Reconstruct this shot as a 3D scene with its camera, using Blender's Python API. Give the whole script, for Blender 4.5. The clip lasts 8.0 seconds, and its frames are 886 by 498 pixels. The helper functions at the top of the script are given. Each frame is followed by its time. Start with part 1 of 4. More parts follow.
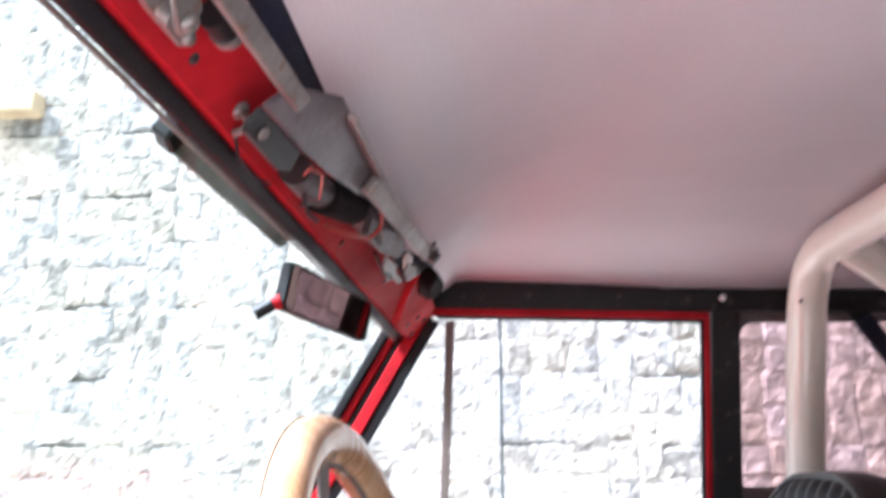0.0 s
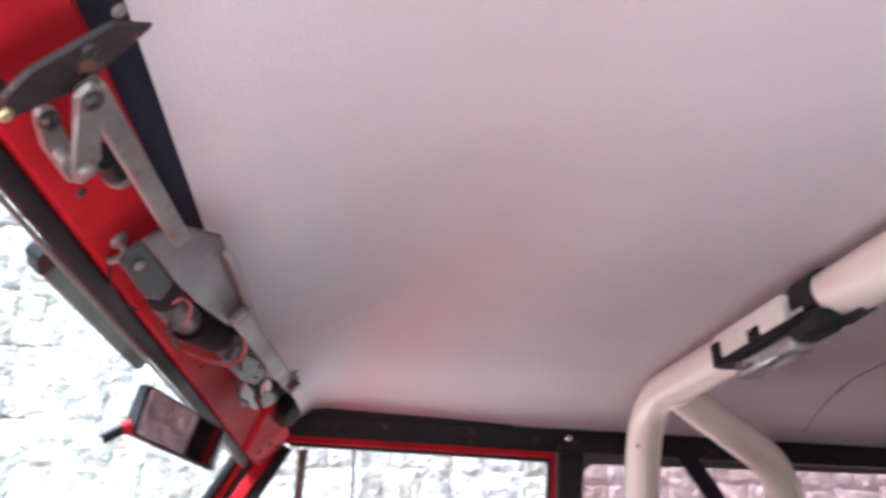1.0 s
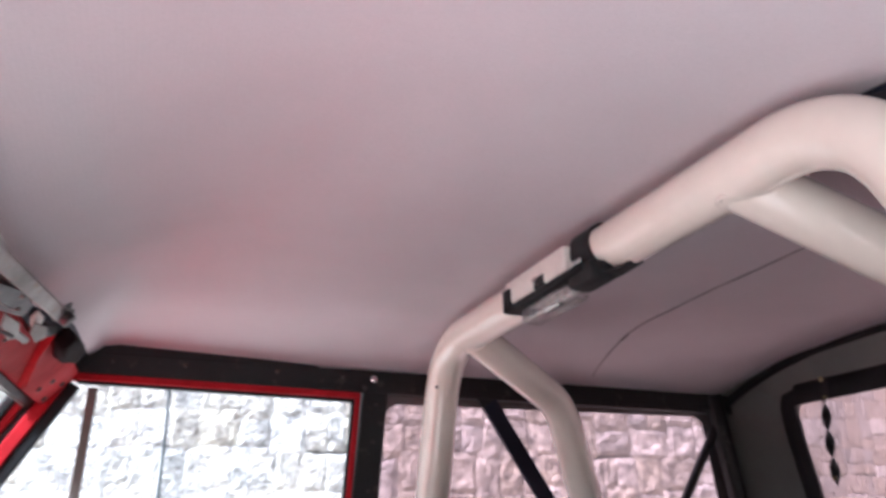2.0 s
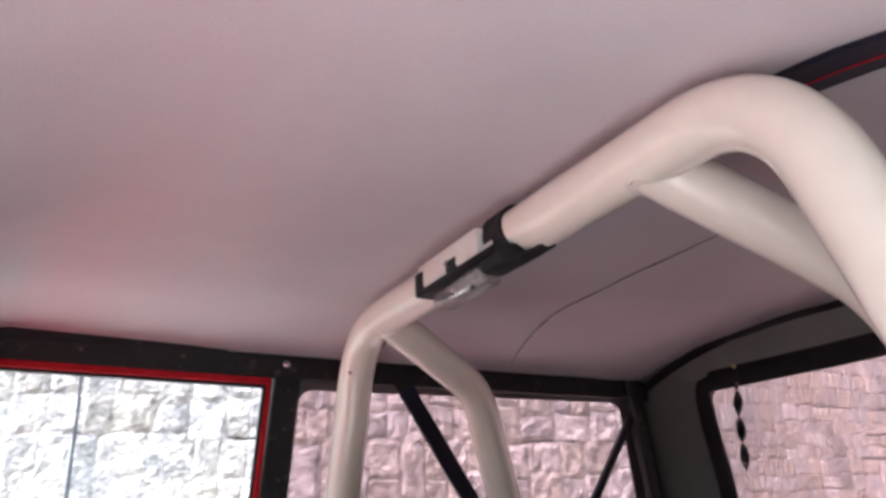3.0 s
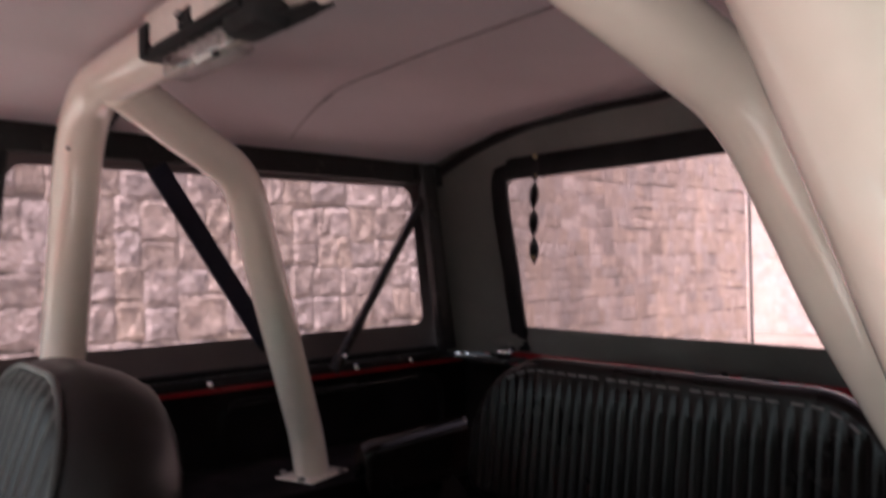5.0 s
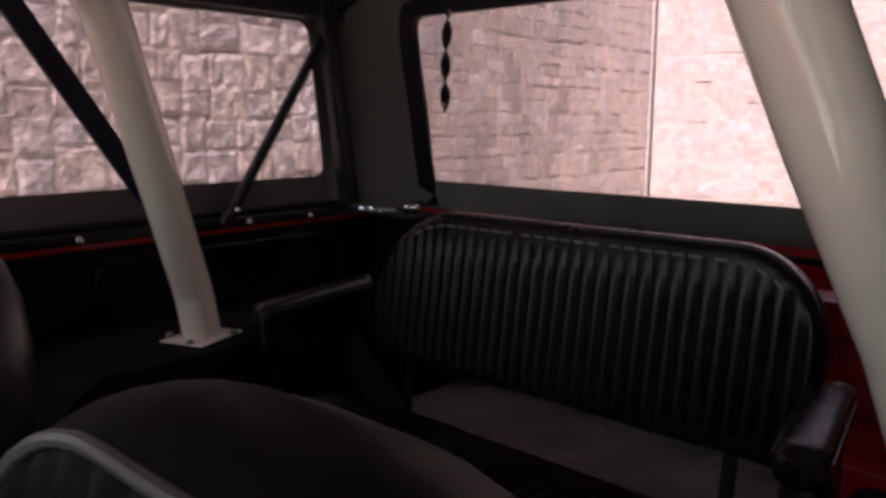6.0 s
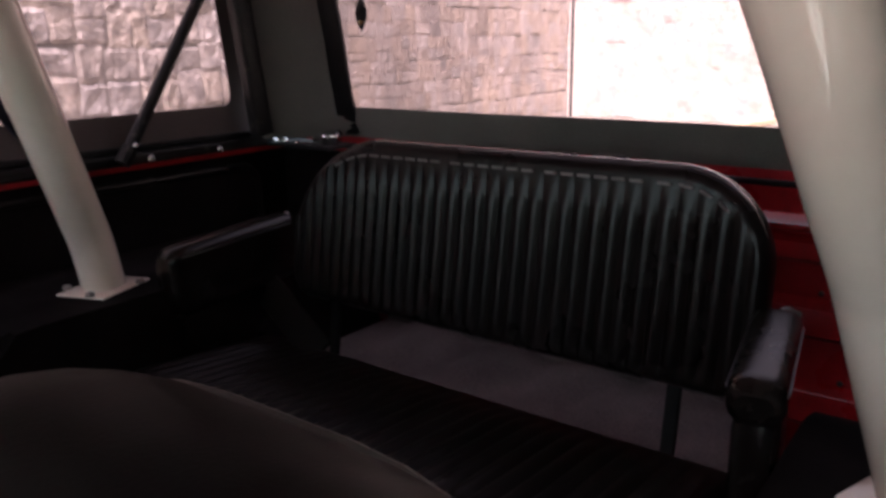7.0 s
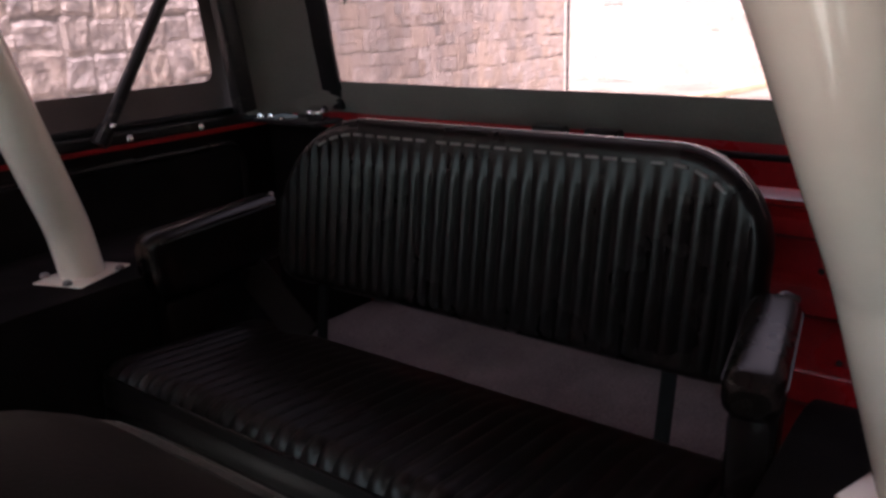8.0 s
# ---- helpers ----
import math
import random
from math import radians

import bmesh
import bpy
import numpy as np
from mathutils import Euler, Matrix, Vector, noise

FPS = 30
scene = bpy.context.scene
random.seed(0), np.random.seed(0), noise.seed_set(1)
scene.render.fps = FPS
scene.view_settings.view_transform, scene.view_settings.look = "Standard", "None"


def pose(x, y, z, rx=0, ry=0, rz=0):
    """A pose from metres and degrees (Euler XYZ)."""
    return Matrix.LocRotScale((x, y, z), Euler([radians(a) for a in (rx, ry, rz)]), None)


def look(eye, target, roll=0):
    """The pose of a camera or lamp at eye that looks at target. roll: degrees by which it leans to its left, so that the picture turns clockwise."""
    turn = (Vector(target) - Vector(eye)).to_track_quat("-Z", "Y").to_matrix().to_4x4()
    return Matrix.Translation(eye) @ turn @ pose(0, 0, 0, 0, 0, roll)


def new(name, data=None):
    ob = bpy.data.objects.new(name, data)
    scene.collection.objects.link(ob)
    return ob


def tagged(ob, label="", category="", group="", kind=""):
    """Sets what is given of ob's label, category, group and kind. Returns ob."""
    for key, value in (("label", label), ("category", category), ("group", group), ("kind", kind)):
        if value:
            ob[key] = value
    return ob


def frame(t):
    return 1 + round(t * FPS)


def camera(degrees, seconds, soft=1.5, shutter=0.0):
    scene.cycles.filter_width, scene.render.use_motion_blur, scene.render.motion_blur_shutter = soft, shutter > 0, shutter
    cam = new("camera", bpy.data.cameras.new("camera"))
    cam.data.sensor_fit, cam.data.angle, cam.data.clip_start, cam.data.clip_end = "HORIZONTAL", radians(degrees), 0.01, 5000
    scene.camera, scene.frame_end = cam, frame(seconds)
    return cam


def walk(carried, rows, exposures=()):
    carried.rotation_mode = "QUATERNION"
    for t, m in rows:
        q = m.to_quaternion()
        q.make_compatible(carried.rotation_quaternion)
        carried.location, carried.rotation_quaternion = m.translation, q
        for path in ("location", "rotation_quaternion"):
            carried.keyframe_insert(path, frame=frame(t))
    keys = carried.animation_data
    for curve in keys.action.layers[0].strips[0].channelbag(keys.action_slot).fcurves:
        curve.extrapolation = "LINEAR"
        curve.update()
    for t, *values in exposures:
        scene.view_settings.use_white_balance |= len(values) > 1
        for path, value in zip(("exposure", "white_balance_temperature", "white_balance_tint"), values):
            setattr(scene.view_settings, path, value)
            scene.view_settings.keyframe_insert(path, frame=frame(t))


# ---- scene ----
cam = camera(59.6, 8.0, soft=3.0, shutter=0.55)
PATH = [
    (0, (0.07, -0.939, 1.299), (0.005, 0.989, 1.824), -0.2),
    (0.5, (0.064, -0.971, 1.3), (0.169, 0.885, 2.039), -0.1),
    (1, (0.069, -0.985, 1.3), (0.34, 0.817, 2.125), 0.6),
    (1.5, (0.096, -0.99, 1.299), (0.604, 0.783, 2.072), 1.1),
    (2, (0.131, -0.991, 1.296), (0.807, 0.759, 1.989), -1.1),
    (3.5, (0.208, -0.928, 1.326), (1.152, 0.726, 1.936), -1.3),
    (4, (0.251, -0.88, 1.366), (1.333, 0.754, 1.764), -0.6),
    (4.5, (0.313, -0.824, 1.398), (1.451, 0.806, 1.612), -1.1),
    (5, (0.35, -0.766, 1.4), (1.652, 0.753, 1.428), -1.0),
    (5.2, (0.369, -0.752, 1.397), (1.698, 0.734, 1.326), -0.9),
    (6.3, (0.4555, -0.6385, 1.37), (1.9384, 0.6249, 0.9998), -0.7),
    (6.5, (0.4695, -0.6235, 1.369), (1.9724, 0.6149, 0.9938), -2.1),
    (7, (0.5015, -0.6095, 1.364), (2.0374, 0.5369, 0.8508), -1.0),
    (7.5, (0.5315, -0.6055, 1.371), (2.0434, 0.5399, 0.7938), -2.6),
    (8, (0.5465, -0.5975, 1.376), (2.0624, 0.5329, 0.7808), -1.8),
]
walk(cam, [(t, look(eye, target, roll)) for t, eye, target, roll in PATH],
     [(0, 2.84, 5300, 11), (1.5, 2.80, 5220, 11), (2.5, 2.68, 5320, 11), (3.5, 2.52, 5550, 12), (4.5, 2.33, 5850, 12), (6.5, 1.96, 5750, 9), (7, 2.46, 5750, 9), (8, 2.60, 5700, 8)])

# ---- light ----
SUN_ELEV, SUN_AZ = radians(55), radians(248)
world = bpy.data.worlds.new("sky")
scene.world = world
world.use_nodes = True
wn, wl = world.node_tree.nodes, world.node_tree.links
sky = wn.new("ShaderNodeTexSky")
sky.sky_type, sky.sun_disc = "NISHITA", False
sky.sun_elevation, sky.sun_rotation = SUN_ELEV, SUN_AZ
sky.air_density, sky.dust_density, sky.ozone_density = 1.0, 4.0, 1.0
haze = wn.new("ShaderNodeHueSaturation")
haze.inputs["Saturation"].default_value = 0.4
wl.new(sky.outputs[0], haze.inputs["Color"])
wl.new(haze.outputs[0], wn["Background"].inputs[0])
wn["Background"].inputs[1].default_value = 0.15
sun = new("sun", bpy.data.lights.new("sun", "SUN"))
sun.data.energy, sun.data.angle, sun.data.color = 3.7, radians(20), (1.0, 0.95, 0.88)
sun_way = Vector((math.sin(SUN_AZ) * math.cos(SUN_ELEV), math.cos(SUN_AZ) * math.cos(SUN_ELEV), math.sin(SUN_ELEV)))
sun.matrix_world = look(sun_way * 30, (0, 0, 0))


# ---- materials ----
def material(name, colour, rough=0.6, metal=0.0, vary=0.12, scale=8.0, fine=90.0, bump=0.15, tint=None, per=0.0, coat=0.0, stretch=(1, 1, 1), spec=0.5, depth=0.004, wear=None, world=False, weave=0.0):
    """A surface with large blotches, fine grain, a small relief and, with per, a shade for each object."""
    m = bpy.data.materials.new(name)
    m.use_nodes = True
    n, l = m.node_tree.nodes, m.node_tree.links
    b = n["Principled BSDF"]
    b.inputs["Metallic"].default_value = metal
    b.inputs["Coat Weight"].default_value = coat
    b.inputs["Coat Roughness"].default_value = 0.08
    b.inputs["Specular IOR Level"].default_value = spec
    co = n.new("ShaderNodeTexCoord")
    mp = n.new("ShaderNodeMapping")
    mp.inputs["Scale"].default_value = stretch
    l.new(n.new("ShaderNodeNewGeometry").outputs["Position"] if world else co.outputs["Object"], mp.inputs[0])
    big, small = n.new("ShaderNodeTexNoise"), n.new("ShaderNodeTexNoise")
    for t, s in ((big, scale), (small, fine)):
        t.inputs["Scale"].default_value, t.inputs["Detail"].default_value = s, 6
        l.new(mp.outputs[0], t.inputs["Vector"])
    mix = n.new("ShaderNodeMix")
    mix.data_type = "RGBA"
    other = tint or [c * (1 - 2.2 * vary) for c in colour]
    mix.inputs["A"].default_value, mix.inputs["B"].default_value = (*colour, 1), (*other, 1)
    ramp = n.new("ShaderNodeMapRange")
    ramp.inputs["From Min"].default_value, ramp.inputs["From Max"].default_value = 0.38, 0.68
    l.new(big.outputs["Fac"], ramp.inputs["Value"])
    l.new(ramp.outputs[0], mix.inputs["Factor"])
    hsv = n.new("ShaderNodeHueSaturation")
    l.new(mix.outputs["Result"], hsv.inputs["Color"])
    val = n.new("ShaderNodeMapRange")
    val.inputs["From Min"].default_value, val.inputs["From Max"].default_value = 0.25, 0.75
    val.inputs["To Min"].default_value, val.inputs["To Max"].default_value = 1 - vary, 1 + vary
    l.new(small.outputs["Fac"], val.inputs["Value"])
    last = val.outputs[0]
    if weave:
        for way in ("X", "Y"):
            w, r, m2 = n.new("ShaderNodeTexWave"), n.new("ShaderNodeMapRange"), n.new("ShaderNodeMath")
            w.bands_direction = way
            w.inputs["Scale"].default_value, w.inputs["Distortion"].default_value = weave, 1.6
            w.inputs["Detail"].default_value, w.inputs["Detail Scale"].default_value = 2, 0.3
            l.new(mp.outputs[0], w.inputs["Vector"])
            r.inputs["To Min"].default_value, r.inputs["To Max"].default_value = 0.988, 1.012
            l.new(w.outputs["Fac"], r.inputs["Value"])
            m2.operation = "MULTIPLY"
            l.new(last, m2.inputs[0])
            l.new(r.outputs[0], m2.inputs[1])
            last = m2.outputs[0]
    if per:
        info = n.new("ShaderNodeObjectInfo")
        geo = n.new("ShaderNodeNewGeometry")
        add = n.new("ShaderNodeMath")
        add.operation = "ADD"
        l.new(info.outputs["Random"], add.inputs[0])
        l.new(geo.outputs["Random Per Island"], add.inputs[1])
        fr = n.new("ShaderNodeMath")
        fr.operation = "FRACT"
        l.new(add.outputs[0], fr.inputs[0])
        rng = n.new("ShaderNodeMapRange")
        rng.inputs["To Min"].default_value, rng.inputs["To Max"].default_value = 1 - per, 1 + per * 0.6
        l.new(fr.outputs[0], rng.inputs["Value"])
        mul = n.new("ShaderNodeMath")
        mul.operation = "MULTIPLY"
        l.new(last, mul.inputs[0])
        l.new(rng.outputs[0], mul.inputs[1])
        last = mul.outputs[0]
        hue = n.new("ShaderNodeMapRange")
        hue.inputs["To Min"].default_value, hue.inputs["To Max"].default_value = 0.485, 0.515
        f2 = n.new("ShaderNodeMath")
        f2.operation = "MULTIPLY"
        f2.inputs[1].default_value = 7.31
        l.new(add.outputs[0], f2.inputs[0])
        f3 = n.new("ShaderNodeMath")
        f3.operation = "FRACT"
        l.new(f2.outputs[0], f3.inputs[0])
        l.new(f3.outputs[0], hue.inputs["Value"])
        l.new(hue.outputs[0], hsv.inputs["Hue"])
        sat = n.new("ShaderNodeMapRange")
        sat.inputs["To Min"].default_value, sat.inputs["To Max"].default_value = 0.5, 1.5
        l.new(f3.outputs[0], sat.inputs["Value"])
        l.new(sat.outputs[0], hsv.inputs["Saturation"])
    l.new(last, hsv.inputs["Value"])
    out = hsv.outputs[0]
    if wear:
        spot = n.new("ShaderNodeTexNoise")
        spot.inputs["Scale"].default_value, spot.inputs["Detail"].default_value = scale * 5, 8
        l.new(mp.outputs[0], spot.inputs["Vector"])
        cut = n.new("ShaderNodeMapRange")
        cut.inputs["From Min"].default_value, cut.inputs["From Max"].default_value = 0.6, 0.68
        l.new(spot.outputs["Fac"], cut.inputs["Value"])
        wm = n.new("ShaderNodeMix")
        wm.data_type = "RGBA"
        wm.inputs["B"].default_value = (*wear, 1)
        l.new(cut.outputs[0], wm.inputs["Factor"])
        l.new(out, wm.inputs["A"])
        out = wm.outputs["Result"]
    l.new(out, b.inputs["Base Color"])
    rr = n.new("ShaderNodeMapRange")
    rr.inputs["From Min"].default_value, rr.inputs["From Max"].default_value = 0.3, 0.7
    rr.inputs["To Min"].default_value, rr.inputs["To Max"].default_value = max(0.02, rough * 0.82), min(1, rough * 1.18)
    l.new(big.outputs["Fac"], rr.inputs["Value"])
    l.new(rr.outputs[0], b.inputs["Roughness"])
    if bump:
        bp = n.new("ShaderNodeBump")
        bp.inputs["Strength"].default_value, bp.inputs["Distance"].default_value = bump, depth
        both = n.new("ShaderNodeMath")
        both.operation = "ADD"
        l.new(small.outputs["Fac"], both.inputs[0])
        l.new(big.outputs["Fac"], both.inputs[1])
        l.new(both.outputs[0], bp.inputs["Height"])
        l.new(bp.outputs[0], b.inputs["Normal"])
    return m


def pane_material(name, colour, gloss=0.05, rough=0.03, dust=0.0, dust_colour=(0.8, 0.7, 0.68)):
    m = bpy.data.materials.new(name)
    m.use_nodes = True
    n, l = m.node_tree.nodes, m.node_tree.links
    n.remove(n["Principled BSDF"])
    clear, shine, mix = n.new("ShaderNodeBsdfTransparent"), n.new("ShaderNodeBsdfGlossy"), n.new("ShaderNodeMixShader")
    co, t, r = n.new("ShaderNodeTexCoord"), n.new("ShaderNodeTexNoise"), n.new("ShaderNodeMix")
    t.inputs["Scale"].default_value, t.inputs["Detail"].default_value = 5, 4
    r.data_type = "RGBA"
    r.inputs["A"].default_value, r.inputs["B"].default_value = (*colour, 1), (*[c * 0.93 for c in colour], 1)
    l.new(co.outputs["Object"], t.inputs["Vector"])
    l.new(t.outputs["Fac"], r.inputs["Factor"])
    l.new(r.outputs["Result"], clear.inputs[0])
    shine.inputs["Roughness"].default_value = rough
    mix.inputs[0].default_value = gloss
    l.new(clear.outputs[0], mix.inputs[1])
    l.new(shine.outputs[0], mix.inputs[2])
    last = mix.outputs[0]
    if dust:
        film, veil, more = n.new("ShaderNodeBsdfTranslucent"), n.new("ShaderNodeMixShader"), n.new("ShaderNodeMapRange")
        film.inputs[0].default_value = (*dust_colour, 1)
        more.inputs["To Min"].default_value, more.inputs["To Max"].default_value = dust * 0.6, dust * 1.4
        l.new(t.outputs["Fac"], more.inputs["Value"])
        l.new(more.outputs[0], veil.inputs[0])
        l.new(last, veil.inputs[1])
        l.new(film.outputs[0], veil.inputs[2])
        last = veil.outputs[0]
    l.new(last, n["Material Output"].inputs[0])
    return m


STONE = material("squared_rubble_stone", (0.43, 0.390, 0.355), 0.9, vary=0.22, scale=13, fine=34, bump=1.0, tint=(0.175, 0.157, 0.146), per=0.24, depth=0.021, world=True)
# Streaky stone in four base tones, dark to bright: the wall's light is painted in.
SHADE_STEP_STONE = []
for k, state in enumerate(("shaded", "half_shaded", "half_lit", "lit")):
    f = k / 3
    SHADE_STEP_STONE.append(material("streaky_" + state + "_rubble_stone", (0.255 + 0.285 * f, 0.220 + 0.258 * f, 0.200 + 0.238 * f), 0.9, vary=0.24, scale=3.0, fine=30, bump=1.0,
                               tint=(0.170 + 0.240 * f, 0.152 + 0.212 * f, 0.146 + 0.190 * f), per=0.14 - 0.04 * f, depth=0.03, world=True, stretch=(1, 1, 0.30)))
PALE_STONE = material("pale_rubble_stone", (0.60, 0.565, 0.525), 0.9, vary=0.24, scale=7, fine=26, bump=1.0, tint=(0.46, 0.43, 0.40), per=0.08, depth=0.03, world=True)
MORTAR = material("mortar", (0.27, 0.25, 0.23), 0.95, vary=0.2, scale=6, fine=60, bump=0.6)
COPING = material("sandstone_coping", (0.55, 0.42, 0.27), 0.85, vary=0.12, scale=4, fine=50, bump=0.4)
GROUND = material("paved_ground", (0.40, 0.36, 0.32), 0.9, vary=0.15, scale=1.2, fine=30, bump=0.4, tint=(0.25, 0.22, 0.19))
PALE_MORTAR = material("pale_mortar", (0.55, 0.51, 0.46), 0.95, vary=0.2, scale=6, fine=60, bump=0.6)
# Green of the unseen blocker wall, picked for its tinted bounce.
BLOCKER_GREEN = material("green_blocker_render", (0.40, 0.46, 0.37), 0.9, vary=0.12, scale=1.5, fine=40, bump=0.3)
SEAM = material("creased_seam_thread", (0.24, 0.21, 0.215), 0.9, vary=0.2, scale=14)
KERB_PAINT = material("yellow_kerb_paint", (0.66, 0.56, 0.38), 0.75, vary=0.12, scale=3, fine=40)
FABRIC = material("grey_soft_top_cloth", (0.56, 0.505, 0.525), 0.92, vary=0.06, scale=2.2, fine=420, bump=0.5, tint=(0.50, 0.452, 0.472), depth=0.0015, weave=70)
REAR_CLOTH = material("dark_grey_soft_top_cloth", (0.165, 0.163, 0.150), 0.9, vary=0.14, scale=3, fine=400, bump=0.4, depth=0.0015)
SIDE_CLOTH = material("brown_grey_window_border_cloth", (0.14, 0.11, 0.112), 0.85, vary=0.1, scale=4, fine=350, bump=0.3, depth=0.0012)
RED = material("red_body_paint", (0.36, 0.010, 0.016), 0.62, spec=0.1, vary=0.12, scale=7, fine=60, bump=0.06, wear=(0.36, 0.012, 0.016))
DEEP_RED = material("dusty_red_tailgate_paint", (0.42, 0.012, 0.02), 0.28, vary=0.12, scale=5, fine=60, bump=0.06, coat=0.5)
BLACK_PAINT = material("black_enamel", (0.011, 0.011, 0.012), 0.42, spec=0.35, vary=0.2, scale=7, fine=120, bump=0.08, wear=(0.04, 0.035, 0.033))
NAVY_TRIM = material("blue_black_vinyl_trim", (0.011, 0.012, 0.026), 0.6, spec=0.25, vary=0.12, scale=6, fine=260, bump=0.25)
RUBBER = material("black_rubber", (0.010, 0.010, 0.0115), 0.55, spec=0.22, vary=0.2, scale=9, fine=150, bump=0.15)
CREAM = material("cream_gloss_paint", (0.89, 0.795, 0.70), 0.16, vary=0.025, scale=3, fine=40, bump=0.02, coat=0.7)
VINYL = material("black_vinyl", (0.0110, 0.0080, 0.0084), 0.28, spec=0.23, vary=0.15, scale=6, fine=420, bump=0.04, depth=0.0012)
# Darker copy of the seat vinyl: shade on the driver's seat painted in.
SHADED_SEAT_VINYL = material("shaded_black_seat_vinyl", (0.0050, 0.0044, 0.0046), 0.5, spec=0.05, vary=0.15, scale=6, fine=420, bump=0.12, depth=0.0012)
WORN_VINYL = material("worn_grey_black_vinyl", (0.013, 0.0108, 0.0112), 0.62, spec=0.16, vary=0.2, scale=7, fine=380, bump=0.1, depth=0.0012)
PAD_VINYL = material("soft_black_cushion_vinyl", (0.0135, 0.0105, 0.0107), 0.42, spec=0.32, vary=0.15, scale=6, fine=420, bump=0.06, depth=0.0012)
ARM_VINYL = material("polished_black_armrest_vinyl", (0.0105, 0.0080, 0.0078), 0.25, spec=0.34, vary=0.15, scale=9, fine=380, bump=0.08, depth=0.0012)
STITCH = material("grey_stitching_thread", (0.25, 0.23, 0.232), 0.6, vary=0.1, scale=30)
VINYL_PIPE = material("black_vinyl_piping", (0.045, 0.045, 0.046), 0.34, vary=0.1, scale=9, fine=300, bump=0.1)
# Base colour raised far above the vinyl's: reflected light on the band painted in.
BAND = material("glossy_sheen_vinyl", (0.085, 0.074, 0.075), 0.18, vary=0.1, scale=8, fine=300, bump=0.05, coat=0.8)
LINER = material("black_bed_liner", (0.0085, 0.0060, 0.0065), 0.85, spec=0.12, vary=0.2, scale=8, fine=260, bump=0.35)
CARPET = material("grey_carpet", (0.20, 0.170, 0.176), 0.95, vary=0.32, scale=6, fine=240, bump=0.8, tint=(0.12, 0.102, 0.106))
DARK_CARPET = material("black_carpet", (0.012, 0.011, 0.012), 0.95, vary=0.25, scale=6, fine=500, bump=0.8)
STEEL = material("dull_bare_steel", (0.27, 0.245, 0.235), 0.45, metal=0.7, vary=0.14, scale=14, fine=130, bump=0.15, wear=(0.22, 0.15, 0.12))
DARK_STEEL = material("oiled_dark_steel", (0.04, 0.03, 0.031), 0.4, metal=0.3, vary=0.2, scale=14, fine=120, bump=0.2, wear=(0.15, 0.07, 0.055))
COVER = material("grey_mauve_cover_plate", (0.085, 0.068, 0.074), 0.34, spec=0.5, vary=0.2, scale=16, fine=120, bump=0.1, wear=(0.05, 0.03, 0.03))
CHROME = material("chrome", (0.75, 0.74, 0.73), 0.14, metal=1.0, vary=0.05, scale=20, fine=120, bump=0.02)
BRASS = material("aged_brass", (0.55, 0.44, 0.26), 0.35, metal=1.0, vary=0.12, scale=30, fine=150, bump=0.05)
WOOD = material("varnished_light_wood", (0.47, 0.30, 0.18), 0.25, vary=0.08, scale=9, fine=70, bump=0.04, coat=0.6, tint=(0.36, 0.20, 0.10), stretch=(1, 6, 1))
DARK_WOOD = material("dark_wood_inlay", (0.05, 0.03, 0.018), 0.4, vary=0.1)
WHITE_PLASTIC = material("aged_white_plastic", (0.80, 0.75, 0.69), 0.35, vary=0.06, scale=10, fine=90, bump=0.05)
WEBBING = material("black_webbing", (0.012, 0.012, 0.013), 0.8, vary=0.2, scale=20, fine=600, bump=0.5, depth=0.001)
WIRE_RED = material("red_wire_sheath", (0.30, 0.03, 0.02), 0.4, vary=0.1)
GREY_RUBBER = material("weathered_wiper_rubber", (0.075, 0.085, 0.075), 0.6, vary=0.15, scale=12)
RUN_CHANNEL = material("brown_grey_window_channel", (0.16, 0.13, 0.115), 0.45, metal=0.3, vary=0.12, scale=12, fine=100)
PIPE_GREY = material("dark_conduit", (0.05, 0.052, 0.055), 0.8, spec=0.1, vary=0.15)
MIRROR = material("mirror_glass", (0.27, 0.225, 0.23), 0.03, metal=1.0, vary=0.02, bump=0)
CLEAR_LENS = pane_material("clear_lamp_lens", (0.92, 0.90, 0.89), 0.22, 0.15)
SCREEN_GLASS = pane_material("green_tinged_windscreen_glass", (0.945, 0.99, 0.96), 0.035)
GLASS = pane_material("clear_glass", (0.97, 0.985, 0.975), 0.035)
TINTED = pane_material("tinted_vinyl_window", (0.675, 0.575, 0.58), 0.03, 0.06, 0.04)
# Unseen driver-side pane, darkened to cut the light on roll bar and bench.
LIGHT_CUT_PANE = pane_material("light_cut_vinyl_window", (0.22, 0.19, 0.19), 0.03, 0.06)
REAR_TINTED = pane_material("hazed_rear_vinyl_window", (0.70, 0.59, 0.585), 0.03, 0.06, 0.05)


# ---- building helpers ----
def part(name, bm, mat, parent=None, label="", smooth=False):
    """One mesh object out of a bmesh, under a thing or a part."""
    me = bpy.data.meshes.new(name)
    bmesh.ops.recalc_face_normals(bm, faces=bm.faces)
    if smooth:
        for f in bm.faces:
            f.smooth = True
        me_angle = radians(40)
        for e in bm.edges:
            if len(e.link_faces) == 2 and e.calc_face_angle(0) > me_angle:
                e.smooth = False
    bm.to_mesh(me)
    bm.free()
    me.materials.append(mat)
    ob = new(name, me)
    ob.parent = parent
    if label:
        tagged(ob, label)
    return ob


def thing(name, label, category, kind="", group="", at=(0, 0, 0)):
    ob = new(name)
    ob.empty_display_size = 0.05
    ob.location = at
    return tagged(ob, label, category, group, kind)


